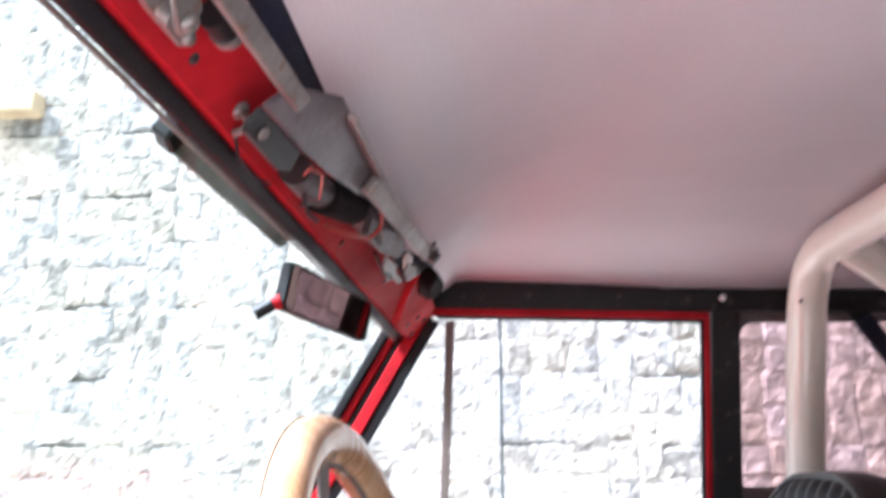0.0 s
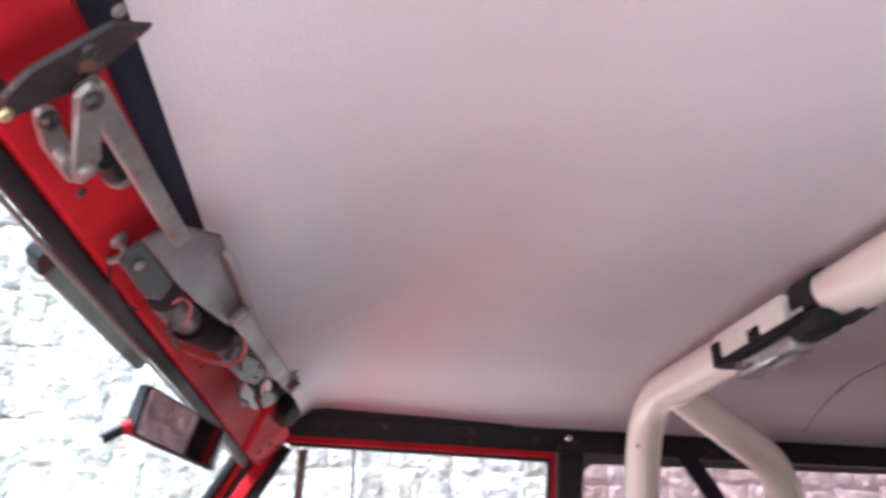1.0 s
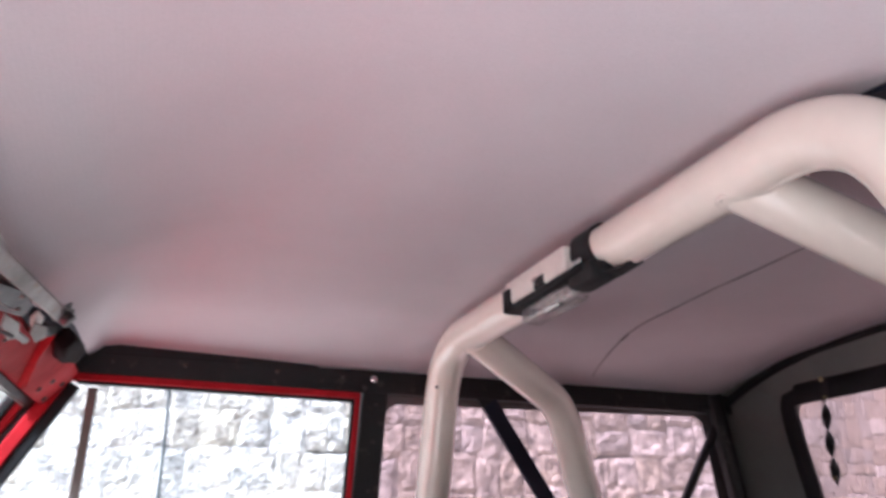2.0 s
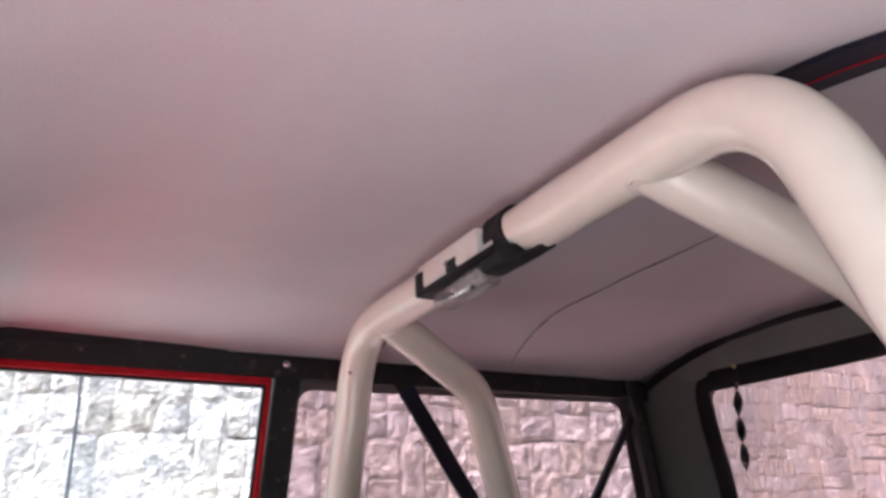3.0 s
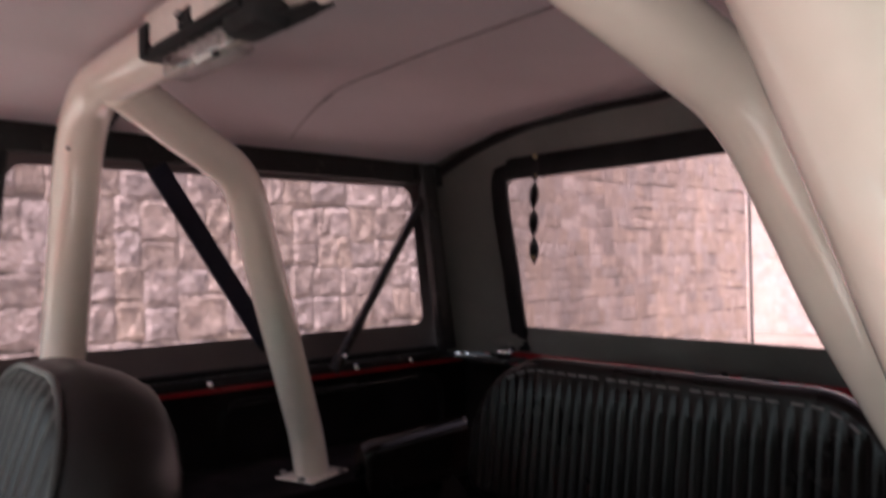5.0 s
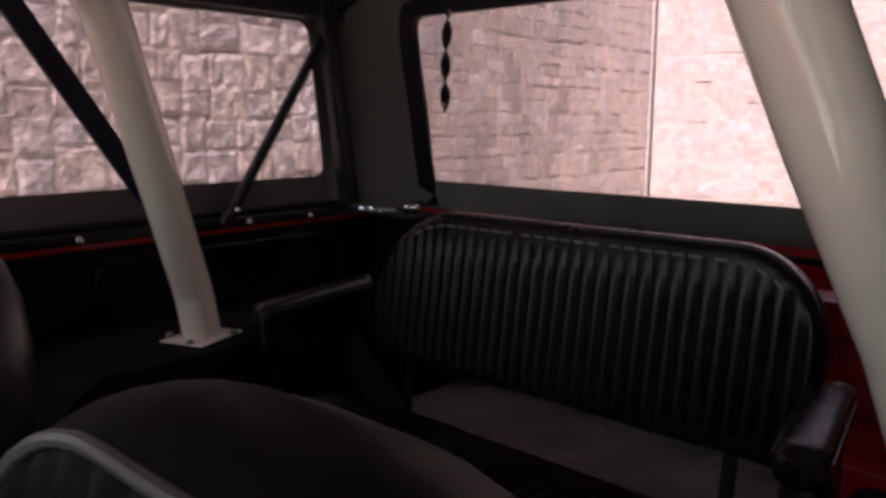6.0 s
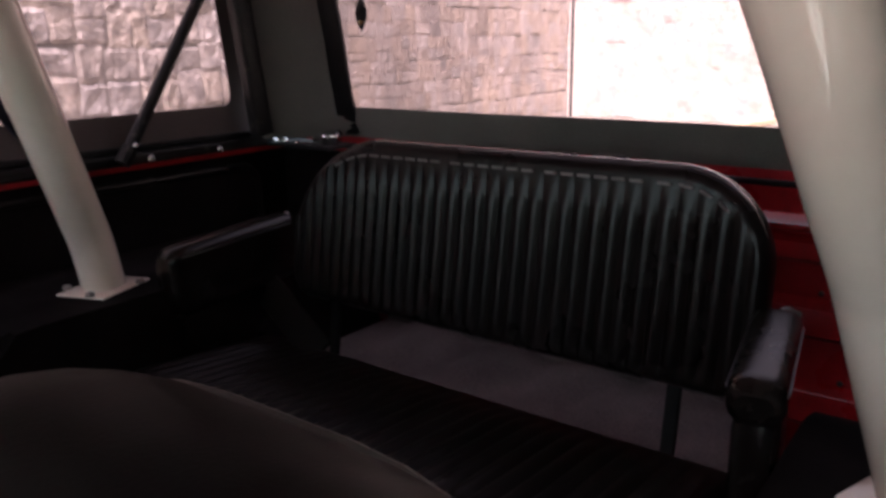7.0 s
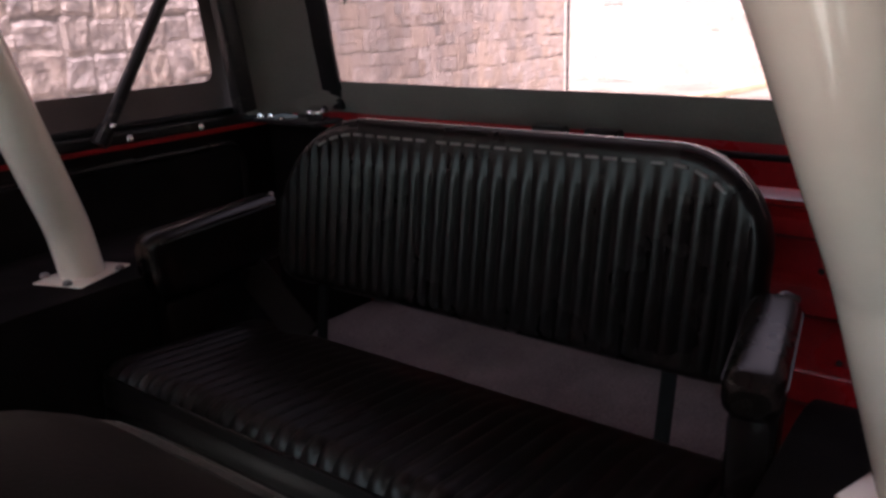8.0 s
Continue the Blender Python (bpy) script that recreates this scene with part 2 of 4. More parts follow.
def box(x0, x1, y0, y1, z0, z1, bevel=0.0, segs=2, bm=None):
    bm = bm or bmesh.new()
    made = bmesh.ops.create_cube(bm, size=1)["verts"]
    for v in made:
        v.co = Vector(((x0 + x1) / 2 + v.co.x * (x1 - x0), (y0 + y1) / 2 + v.co.y * (y1 - y0), (z0 + z1) / 2 + v.co.z * (z1 - z0)))
    if bevel:
        edges = list({e for v in made for e in v.link_edges})
        bmesh.ops.bevel(bm, geom=edges, offset=bevel, segments=segs, affect="EDGES", profile=0.5)
    return bm


def place(bm, m):
    bmesh.ops.transform(bm, matrix=m, verts=bm.verts)
    return bm


def beam(a, b, width, thick, up=(0, 0, 1), bevel=0.003, bm=None):
    """A straight bar with a rectangular section from a to b: thick along up, width across."""
    a, b = Vector(a), Vector(b)
    way = (b - a).normalized()
    side = way.cross(Vector(up)).normalized()
    top = side.cross(way)
    m = Matrix((side, way, top)).transposed().to_4x4()
    m.translation = a
    one = place(box(-width / 2, width / 2, 0, (b - a).length, -thick / 2, thick / 2, bevel), m)
    if bm is None:
        return one
    tmp = bpy.data.meshes.new("tmp")
    one.to_mesh(tmp)
    bm.from_mesh(tmp)
    one.free()
    bpy.data.meshes.remove(tmp)
    return bm


def rounded(points, radii, steps=8):
    """The polyline through the points with its inner corners rounded."""
    pts = [Vector(p) for p in points]
    out = [pts[0]]
    for i in range(1, len(pts) - 1):
        p, r = pts[i], radii[i - 1] if hasattr(radii, "__len__") else radii
        a, b = (pts[i - 1] - p).normalized(), (pts[i + 1] - p).normalized()
        ang = a.angle(b)
        cut = min(r / math.tan(ang / 2), (pts[i - 1] - p).length * 0.48, (pts[i + 1] - p).length * 0.48)
        p0, p1 = p + a * cut, p + b * cut
        for k in range(steps + 1):
            t = k / steps
            out.append(p0 * (1 - t) ** 2 + p * 2 * t * (1 - t) + p1 * t * t)
    out.append(pts[-1])
    return out


def sweep(path, section, closed=False, up=None, caps=True, bm=None):
    """Carries a closed section [(u, v)] along a path; v points along up where that is given."""
    bm = bm or bmesh.new()
    n = len(path)
    path = [Vector(p) for p in path]
    rings = []
    prev = None
    for i, p in enumerate(path):
        a = path[i - 1] if (i > 0 or closed) else p
        b = path[(i + 1) % n] if (i < n - 1 or closed) else p
        way = (b - a).normalized()
        if up is not None:
            side = way.cross(Vector(up)).normalized()
            top = side.cross(way)
        else:
            if prev is None:
                ref = Vector((0, 0, 1)) if abs(way.z) < 0.9 else Vector((1, 0, 0))
                side = way.cross(ref).normalized()
            else:
                side = (prev - way * prev.dot(way)).normalized()
            top = side.cross(way)
            prev = side
        rings.append([bm.verts.new(p + side * u + top * v) for u, v in section])
    m = len(section)
    for i in range(n if closed else n - 1):
        r0, r1 = rings[i], rings[(i + 1) % n]
        for k in range(m):
            bm.faces.new((r0[k], r0[(k + 1) % m], r1[(k + 1) % m], r1[k]))
    if caps and not closed:
        bm.faces.new(rings[0][::-1])
        bm.faces.new(rings[-1])
    return bm


def circle(r, n=12, sx=1.0, sy=1.0):
    return [(r * sx * math.cos(2 * math.pi * k / n), r * sy * math.sin(2 * math.pi * k / n)) for k in range(n)]


def tube(points, r, radii=0.0, n=16, steps=8, closed=False, bm=None):
    path = rounded(points, radii, steps) if radii and not closed else points
    return sweep(path, circle(r, n), closed, bm=bm)


def round_rect(x0, x1, y0, y1, r, steps=6):
    out = []
    rs = r if hasattr(r, "__len__") else (r, r, r, r)
    for (cx, cy, a), q in zip(((x1 - rs[0], y1 - rs[0], 0), (x0 + rs[1], y1 - rs[1], 90), (x0 + rs[2], y0 + rs[2], 180), (x1 - rs[3], y0 + rs[3], 270)), rs):
        for k in range(steps + 1):
            t = radians(a + 90 * k / steps)
            out.append((cx + q * math.cos(t), cy + q * math.sin(t)))
    return out


def finer(loop, k):
    """The closed loop with every side cut into k."""
    return [(p[0] + (q[0] - p[0]) * j / k, p[1] + (q[1] - p[1]) * j / k) for p, q in zip(loop, loop[1:] + loop[:1]) for j in range(k)]


def holed_panel(outer, inner, where, thick, rings=3):
    """A sheet between two loops of (u, v) with as many points, where(u, v, w) laying it into the world, w through its thickness."""
    bm = bmesh.new()
    m = len(outer)
    front, back = [], []
    for side, w in ((front, 0.0), (back, thick)):
        for k in range(rings + 1):
            t = k / rings
            side.append([bm.verts.new(where(o[0] * (1 - t) + i[0] * t, o[1] * (1 - t) + i[1] * t, w)) for o, i in zip(outer, inner)])
    for side in (front, back):
        for k in range(rings):
            for j in range(m):
                bm.faces.new((side[k][j], side[k][(j + 1) % m], side[k + 1][(j + 1) % m], side[k + 1][j]))
    for k in (0, rings):
        for j in range(m):
            bm.faces.new((front[k][j], front[k][(j + 1) % m], back[k][(j + 1) % m], back[k][j]))
    return bm


def grid_sheet(us, vs, where, thick):
    """A closed sheet over a grid of (u, v), with thickness."""
    bm = bmesh.new()
    lay = [[[bm.verts.new(where(u, v, w)) for v in vs] for u in us] for w in (0.0, thick)]
    nu, nv = len(us), len(vs)
    for s in lay:
        for i in range(nu - 1):
            for j in range(nv - 1):
                bm.faces.new((s[i][j], s[i + 1][j], s[i + 1][j + 1], s[i][j + 1]))
    rim = [(i, 0) for i in range(nu)] + [(nu - 1, j) for j in range(1, nv)] + [(i, nv - 1) for i in range(nu - 2, -1, -1)] + [(0, j) for j in range(nv - 2, 0, -1)]
    for k in range(len(rim)):
        a, b = rim[k], rim[(k + 1) % len(rim)]
        bm.faces.new((lay[0][a[0]][a[1]], lay[0][b[0]][b[1]], lay[1][b[0]][b[1]], lay[1][a[0]][a[1]]))
    return bm


def span(a, b, n):
    return [a + (b - a) * k / (n - 1) for k in range(n)]


def screw_mesh(r=0.005, h=0.003, n=10):
    """A domed screw head with a slot-like dimple, its axis along z."""
    bm = bmesh.new()
    rings = []
    for q, z in ((1.0, 0.0), (1.0, h * 0.45), (0.75, h * 0.85), (0.35, h), (0.28, h * 0.7)):
        rings.append([bm.verts.new((r * q * math.cos(2 * math.pi * k / n), r * q * math.sin(2 * math.pi * k / n), z)) for k in range(n)])
    for a, b in zip(rings, rings[1:]):
        for k in range(n):
            bm.faces.new((a[k], a[(k + 1) % n], b[(k + 1) % n], b[k]))
    bm.faces.new(rings[-1])
    bm.faces.new(rings[0][::-1])
    return bm


def facing(at, normal):
    m = Vector(normal).to_track_quat("Z", "Y").to_matrix().to_4x4()
    m.translation = at
    return m


def screw(at, normal, mat, parent, r=0.005, h=0.003, name="screw", label=""):
    return part(name, place(screw_mesh(r, h), facing(at, normal)), mat, parent, label, True)


# ---- outside: ground and walls ----
WALL_Y, WALL_END, BACK_X = 3.5, 8.4, 13.8
ground = part("ground", box(-60, 60, -60, 60, -0.3, 0), GROUND)
tagged(ground, "pale dusty paved yard under the vehicle", "ground", kind="structure")
wall_side = part("wall_side", box(-9, WALL_END, WALL_Y + 0.022, WALL_Y + 0.6, 0, 5.2), MORTAR)
tagged(wall_side, "tall wall of squared grey rubble stone beside the vehicle", "stone wall", kind="structure")
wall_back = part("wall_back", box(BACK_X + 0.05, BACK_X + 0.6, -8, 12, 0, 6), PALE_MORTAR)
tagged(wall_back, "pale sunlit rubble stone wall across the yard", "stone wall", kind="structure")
# Unseen wall, added to block sky light and bounce green onto the roll bar.
wall_blocker = part("wall_open_side", box(-14, 14, -5.4, -5.0, 0, 7.0), BLOCKER_GREEN)
tagged(wall_blocker, "unseen plain green wall added to block sky light at the open doorway", "wall", kind="structure")
kerb = part("kerb", box(-1.4, 2.75, -0.08, 0.08, 0, 0.10, 0.02), KERB_PAINT)
kerb.matrix_world = pose(11.0, 3.05, 0, 0, 0, -9)
tagged(kerb, "low kerb with faded yellow paint on the yard", "kerb", kind="structure")
conduit = part("conduit", tube([(0.24, WALL_Y - 0.045, 0.05), (0.24, WALL_Y - 0.045, 1.2), (0.246, WALL_Y - 0.045, 1.9), (0.24, WALL_Y - 0.045, 2.35)], 0.009, n=8), PIPE_GREY)
tagged(conduit, "thin dark conduit running up the stone wall", "conduit", kind="structure")
corner_pipe = part("drain_pipe", tube([(WALL_END + 0.004, WALL_Y - 0.03, 0.02), (WALL_END + 0.004, WALL_Y - 0.03, 5.0)], 0.016, n=10), PIPE_GREY)
tagged(corner_pipe, "thin dark drain pipe at the end of the stone wall", "pipe", kind="structure")
coping = part("coping", box(-6.0, -2.62, WALL_Y - 0.12, WALL_Y + 0.04, 3.40, 3.55, 0.02), COPING)
tagged(coping, "sandstone ledge let into the stone wall", "ledge", kind="structure")

# ---- vehicle: roof, rails, frames ----
HALF = 0.70
# the header's own frame: along it, down its slope, out of it
HO = Vector((-0.015, 0.70, 1.622))
HU, HV, HN = Vector((-0.0261, -0.9992, -0.0303)), Vector((-0.6505, 0.0400, -0.7584)), Vector((0.759, -0.0001, -0.651))


def header(u, v, w=0.0):
    return HO + HU * u + HV * v + HN * w


def ease(t):
    t = max(0.0, min(1.0, t))
    return t * t * (3 - 2 * t)


def roof_lip(u):
    """How far down the header the cloth is drawn: furthest towards the closed door."""
    t = max(0.0, min(1.0, (1.40 - u) / 0.50))
    return 0.001 + 0.007 * t - 0.045 * ease((0.62 - u) / 0.35)


def roof_z(x, y):
    q = min(1.0, abs(y) / 0.715)
    z = 1.645 + 0.066 * (1 - q ** 4)
    z += 0.0018 * math.sin(9 * x + 2 * y) * (1 - q) + 0.0012 * math.sin(23 * y + 5 * x)
    z += 0.010 * ease((x - 1.15) / 0.5) * (1 - q ** 8)
    z -= 0.020 * ease((x - 0.35) / 0.9) * q ** 14
    u = (0.70 - y) / 0.998
    z += 0.022 * max(0.0, 1 - abs(x) / 0.5) * max(0.0, y / 0.70) ** 6
    lip = header(u, roof_lip(u), 0.006)
    front = lip.z
    t = max(0.0, min(1.0, (x - lip.x) / (0.05 + 0.28 * ease((u - 0.12) / 0.75))))
    t = 1 - (1 - t) ** 2
    return front * (1 - t) + z * t


def roof_x(s, y, x0, x1):
    u = (0.70 - y) / 0.998
    lo = header(u, roof_lip(u), 0.006).x if x0 < 0.2 else x0
    return lo + (x1 - lo) * s


def roof_sheet(x0, x1, n):
    return grid_sheet(span(0, 1, n), span(-0.775, 0.70, 38), lambda s, y, w: (roof_x(s, y, x0, x1), y, roof_z(roof_x(s, y, x0, x1), y) + w), 0.006)


ceiling = part("ceiling", roof_sheet(-0.05, 1.665, 60), FABRIC, smooth=True)
tagged(ceiling, "pale grey woven cloth underside of a soft top", "soft top", kind="structure")
part("seam", sweep([(1.078 + 0.045 * (y / 0.5) ** 2 + 0.004 * math.sin(13 * y), y, roof_z(1.09, y) - 0.001) for y in span(-0.66, 0.66, 40)], circle(0.0012, 6)), SEAM, ceiling, "dark creased seam across the cloth")
part("crease", sweep([(1.078 + 0.045 * (y / 0.5) ** 2 + 0.004 * math.sin(13 * y), y, roof_z(1.09, y) - 0.002) for y in span(0.415, 0.455, 5)], circle(0.0019, 6)), SIDE_CLOTH, ceiling)
round_off = lambda y: max(0.0, (abs(y) - 0.42) / 0.27) ** 2
welt = [(1.664 - 0.088 * round_off(y), y, roof_z(1.664, y) - 0.004 - 0.034 * round_off(y)) for y in span(-0.69, 0.69, 60)]
part("rear_welt", sweep(welt, circle(0.0115, 10)), RUBBER, ceiling, "black welt along the rear edge", True)

bow = part("roof_bow", grid_sheet(span(0.745, 0.803, 5), span(-0.69, 0.69, 30), lambda x, y, w: (x, y, roof_z(x, y) - 0.0015 - w), 0.006), NAVY_TRIM, smooth=True)
tagged(bow, "black flat bow sewn across under the soft top", "roof bow", kind="structure")
part("piping", sweep([(0.777, y, roof_z(0.777, y) - 0.0085) for y in span(-0.69, -0.42, 12)], circle(0.0009, 6)), RED, bow, "thin red line of piping")


def side_frame(sign, name):
    """Top rail, door frame, centre post, quarter window and its stays for one flank."""
    y = HALF if sign > 0 else -0.785
    rail = part("rail_" + name, beam((-0.02, y, 1.631), (1.60, y, 1.607), 0.03, 0.050, bevel=0.004), BLACK_PAINT)
    tagged(rail, "black steel top rail of the soft top frame", "rail", kind="structure")
    if sign > 0:
        part("rail_wedge", beam((-0.02, y, 1.671), (0.48, y, 1.636), 0.028, 0.03, bevel=0.003), BLACK_PAINT, rail)
    for x in (0.06, 0.20, 0.39, 0.535):
        screw((x, y - sign * 0.0155, 1.638 - 0.015 * x), (0, -sign, 0), DARK_STEEL, rail, 0.0045, 0.0025)
    screw((0.605, y - sign * 0.0155, 1.626), (0, -sign, 0), CHROME, rail, 0.0095, 0.008, "snap_stud", "bright round stud")
    screw((0.586, y - sign * 0.0155, 1.608), (0, -sign, 0), DARK_STEEL, rail, 0.007, 0.004)
    if sign > 0:
      post = part("post_" + name, beam((0.612, y, 1.60), (0.575, y, 1.165), 0.024, 0.058, up=(1, 0, 0.08), bevel=0.004), BLACK_PAINT)
      tagged(post, "black centre post behind the door opening", "post", kind="structure")
      for z in (1.572, 1.49, 1.386, 1.30, 1.22):
        screw((0.615 - (1.6 - z) * 0.085, y - sign * 0.0125, z), (0, -sign, 0), DARK_STEEL, post, 0.004, 0.002)
    frame_x = lambda z: 0.572 - (1.6 - z) * 0.075
    # door: red frame with black seals; only the flank away from the opened door keeps its door
    if sign > 0:
        door = thing("door_1", "closed red steel door with framed glass", "door", "structure")
        part("door_frame", sweep([(-0.282, y, 1.15), (-0.026, y, 1.598)], round_rect(-0.014, 0.014, -0.0135, 0.0120, 0.003, 2), up=(0.867, 0, -0.498)), RED, door)
        part("top_frame", beam((-0.026, y, 1.6045), (0.576, y, 1.5895), 0.034, 0.0145, bevel=0.003), RED, door)
        part("rear_frame", beam((0.572, y, 1.5945), (frame_x(1.10), y, 1.10), 0.026, 0.012, up=(1, 0, 0.07), bevel=0.003), RED, door)
        part("front_seal", sweep([(-0.258, y, 1.15), (-0.004, y, 1.587)], round_rect(-0.010, 0.010, -0.011, 0.011, 0.003, 2), up=(0.867, 0, -0.498)), RUBBER, door, "black weather seal")
        part("top_seal", beam((0.0, y, 1.5945), (0.563, y, 1.5795), 0.016, 0.007, bevel=0.002), RUBBER, door)
        part("rear_seal", beam((0.5625, y, 1.583), (frame_x(1.12) - 0.0095, y, 1.12), 0.016, 0.006, up=(1, 0, 0.07), bevel=0.002), RUBBER, door)
        corner = bmesh.new()
        pts = [(0.562, 1.583), (0.562, 1.555)] + [(0.540 + 0.022 * math.cos(t), 1.561 + 0.022 * math.sin(t)) for t in span(0, math.pi / 2, 7)] + [(0.53, 1.583)]
        lo, hi = [corner.verts.new((px, y - 0.007, pz)) for px, pz in pts], [corner.verts.new((px, y + 0.007, pz)) for px, pz in pts]
        corner.faces.new(lo), corner.faces.new(hi[::-1])
        for k in range(len(pts)):
            corner.faces.new((lo[k], lo[(k + 1) % len(pts)], hi[(k + 1) % len(pts)], hi[k]))
        part("corner_seal", corner, RUBBER, door)
        part("vent_bar", beam((0.030, y, 1.584), (0.012, y, 1.13), 0.014, 0.019, up=(1, 0, 0), bevel=0.003), RUN_CHANNEL, door, "brown-grey vent window divider")
        pane = bmesh.new()
        vs = [pane.verts.new((px, y + 0.002 + d, pz)) for d in (0, 0.004) for px, pz in ((-0.008, 1.594), (0.565, 1.583), (frame_x(1.12), 1.12), (-0.28, 1.12))]
        for q in ((0, 1, 2, 3), (7, 6, 5, 4), (0, 1, 5, 4), (1, 2, 6, 5), (2, 3, 7, 6), (3, 0, 4, 7)):
            pane.faces.new([vs[k] for k in q])
        part("pane", pane, GLASS, door).visible_shadow = False
        part("door_panel", box(-0.42, 0.54, y - 0.02, y + 0.045, 0.62, 1.123, 0.012), LINER, door, "black inner door panel")
        part("door_skin", box(-0.42, 0.54, y + 0.047, y + 0.07, 0.60, 1.118, 0.012), RED, door)
        part("door_sill", box(-0.40, 0.545, y - 0.012, y + 0.06, 1.124, 1.138, 0.004), RED, door)
        part("lock_knob", tube([(0.500, y - 0.004, 1.138), (0.500, y - 0.004, 1.150), (0.500, y - 0.004, 1.151), (0.500, y - 0.004, 1.160)], 0.0065, n=10), CHROME, door, "bright lock knob")
    # quarter window
    lean = lambda v: sign * (0.708 + (1.585 - v) * 0.075) - (0.055 if sign < 0 else 0.0)
    win = thing("window_quarter_" + name, "tinted plastic quarter window in a brown-grey cloth panel", "window", "structure")
    n6 = 6
    outer = round_rect(0.60 if sign > 0 else 0.74, 1.70, 1.16, 1.635, (0.01, 0.01, 0.01, 0.01), n6)
    inn = round_rect(0.644 if sign > 0 else 0.80, 1.512, 1.243, 1.577, (0.028, 0.028, 0.028, 0.028), n6)
    inn = [(u + (0.056 if u > 1.1 else -0.034) * (1.577 - v) / 0.33, v) for u, v in inn]
    part("cloth_panel", holed_panel(outer, inn, lambda u, v, w: (u, lean(v) + sign * w, v), 0.004), SIDE_CLOTH, win)
    grown = [(1.1 + (u - 1.1) * 1.012, 1.418 + (v - 1.418) * 1.03) for u, v in inn]
    pane = bmesh.new()
    lo = [pane.verts.new((u, lean(v) + sign * 0.005, v)) for u, v in grown]
    hi = [pane.verts.new((u, lean(v) + sign * 0.0065, v)) for u, v in grown]
    pane.faces.new(lo), pane.faces.new(hi[::-1])
    for k in range(len(lo)):
        pane.faces.new((lo[k], lo[(k + 1) % len(lo)], hi[(k + 1) % len(lo)], hi[k]))
    # The driver's pane is out of view; its darkness only holds light back.
    part("pane", pane, TINTED if sign > 0 else LIGHT_CUT_PANE, win)
    # stays
    stay = part("strap_stay_" + name, beam((0.860, sign * 0.688, 1.622), (1.128, sign * 0.712, 1.222), 0.006, 0.034, up=(1, 0, 0.6), bevel=0.002), BLACK_PAINT)
    tagged(stay, "flat black steel stay of the soft top frame", "stay", kind="structure")
    part("stay_sleeve", beam((0.888, sign * 0.688, 1.585), (1.122, sign * 0.708, 1.235), 0.014, 0.041, up=(1, 0, 0.6), bevel=0.004), NAVY_TRIM, stay)
    stay2 = part("tube_stay_" + name, tube([(1.300, sign * 0.706, 1.178), (1.412, sign * 0.701, 1.350), (1.556, sign * 0.69, 1.575)], 0.0115, n=12), BLACK_PAINT)
    tagged(stay2, "slim black tube stay of the soft top frame", "stay", kind="structure")
    part("stay_foot", tube([(1.284, sign * 0.706, 1.158), (1.304, sign * 0.706, 1.186)], 0.015, n=10), BLACK_PAINT, stay2)
    screw((1.309, sign * 0.694, 1.188), (0, -sign, 0), CHROME, stay2, 0.0065, 0.005)
    part("rail_end", beam((1.50, sign * 0.696, 1.612), (1.590, sign * 0.692, 1.608), 0.030, 0.046, bevel=0.006), BLACK_PAINT, rail)
    rear_post = part("rear_post_" + name, sweep(rounded([(1.606, sign * 0.692, 1.18), (1.570, sign * 0.688, 1.43), (1.540, sign * 0.688, 1.632)], 0.2), round_rect(-0.016, 0.016, -0.022, 0.022, 0.008, 3), up=(1, 0, 0.1)), BLACK_PAINT, smooth=True)
    tagged(rear_post, "black rear corner post of the soft top", "post", kind="structure")
    # body side
    side = part("body_rail_" + name, box(0.56, 1.80, min(sign * 0.715, sign * 0.79), max(sign * 0.715, sign * 0.79), 1.150, 1.172, 0.005), BLACK_PAINT)
    tagged(side, "black painted top edge of the body side", "body rail", kind="structure")
    for x in (0.70, 0.85, 1.0, 1.18, 1.35, 1.51, 1.66):
        screw((x, sign * 0.7145, 1.158), (0, -sign, 0.25), CHROME, side, 0.0078, 0.005)
    screw((1.292, sign * 0.7145, 1.160), (0, -sign, 0.25), CHROME, side, 0.008, 0.006)
    part("clamp_strip", box(0.62, 1.80, min(sign * 0.722, sign * 0.762), max(sign * 0.722, sign * 0.762), 1.1725, 1.185, 0.004), RUBBER, side)
    part("red_edge", box(0.56, 1.80, min(sign * 0.724, sign * 0.80), max(sign * 0.724, sign * 0.80), 1.139, 1.1492, 0.002), DEEP_RED, side, "red painted body edge")
    panel = part("wall_inner_" + name, box(0.55, 1.80, min(sign * 0.735, sign * 0.78), max(sign * 0.735, sign * 0.78), 0.50, 1.138), LINER)
    tagged(panel, "black lined inner body side", "side panel", kind="structure")
    loop = round_rect(1.03, 1.62, 0.80, 1.112, (0.045,) * 4, 6)
    part("pressed_rib", sweep([(u, sign * 0.734, v) for u, v in loop], circle(0.007, 8), closed=True), VINYL, panel, smooth=True)
    part("outer_skin", box(0.55, 1.80, min(sign * 0.781, sign * 0.80), max(sign * 0.781, sign * 0.80), 0.45, 1.131), RED, panel)


side_frame(1, "passenger")
side_frame(-1, "driver")
# bright latch where the rear bar meets the body side
latch = thing("corner_latch", "bright metal latch on the body corner behind the bench", "latch")
part("latch_plate", box(1.640, 1.727, 0.530, 0.714, 1.150, 1.158, 0.002), WEBBING, latch, "dull black plate")
part("latch_block", place(box(-0.018, 0.018, -0.019, 0.019, -0.013, 0.013, 0.006, 3), Matrix.Translation((1.680, 0.558, 1.172)) @ Matrix.Rotation(radians(24), 4, "Z") @ Matrix.Rotation(radians(-14), 4, "Y")), CHROME, latch, "", True)
part("latch_pin", tube([(1.680, 0.580, 1.168), (1.680, 0.612, 1.166)], 0.005, n=10), CHROME, latch, "", True)
screw((1.664, 0.690, 1.1585), (-0.3, -0.3, 1), CHROME, latch, 0.009, 0.008)
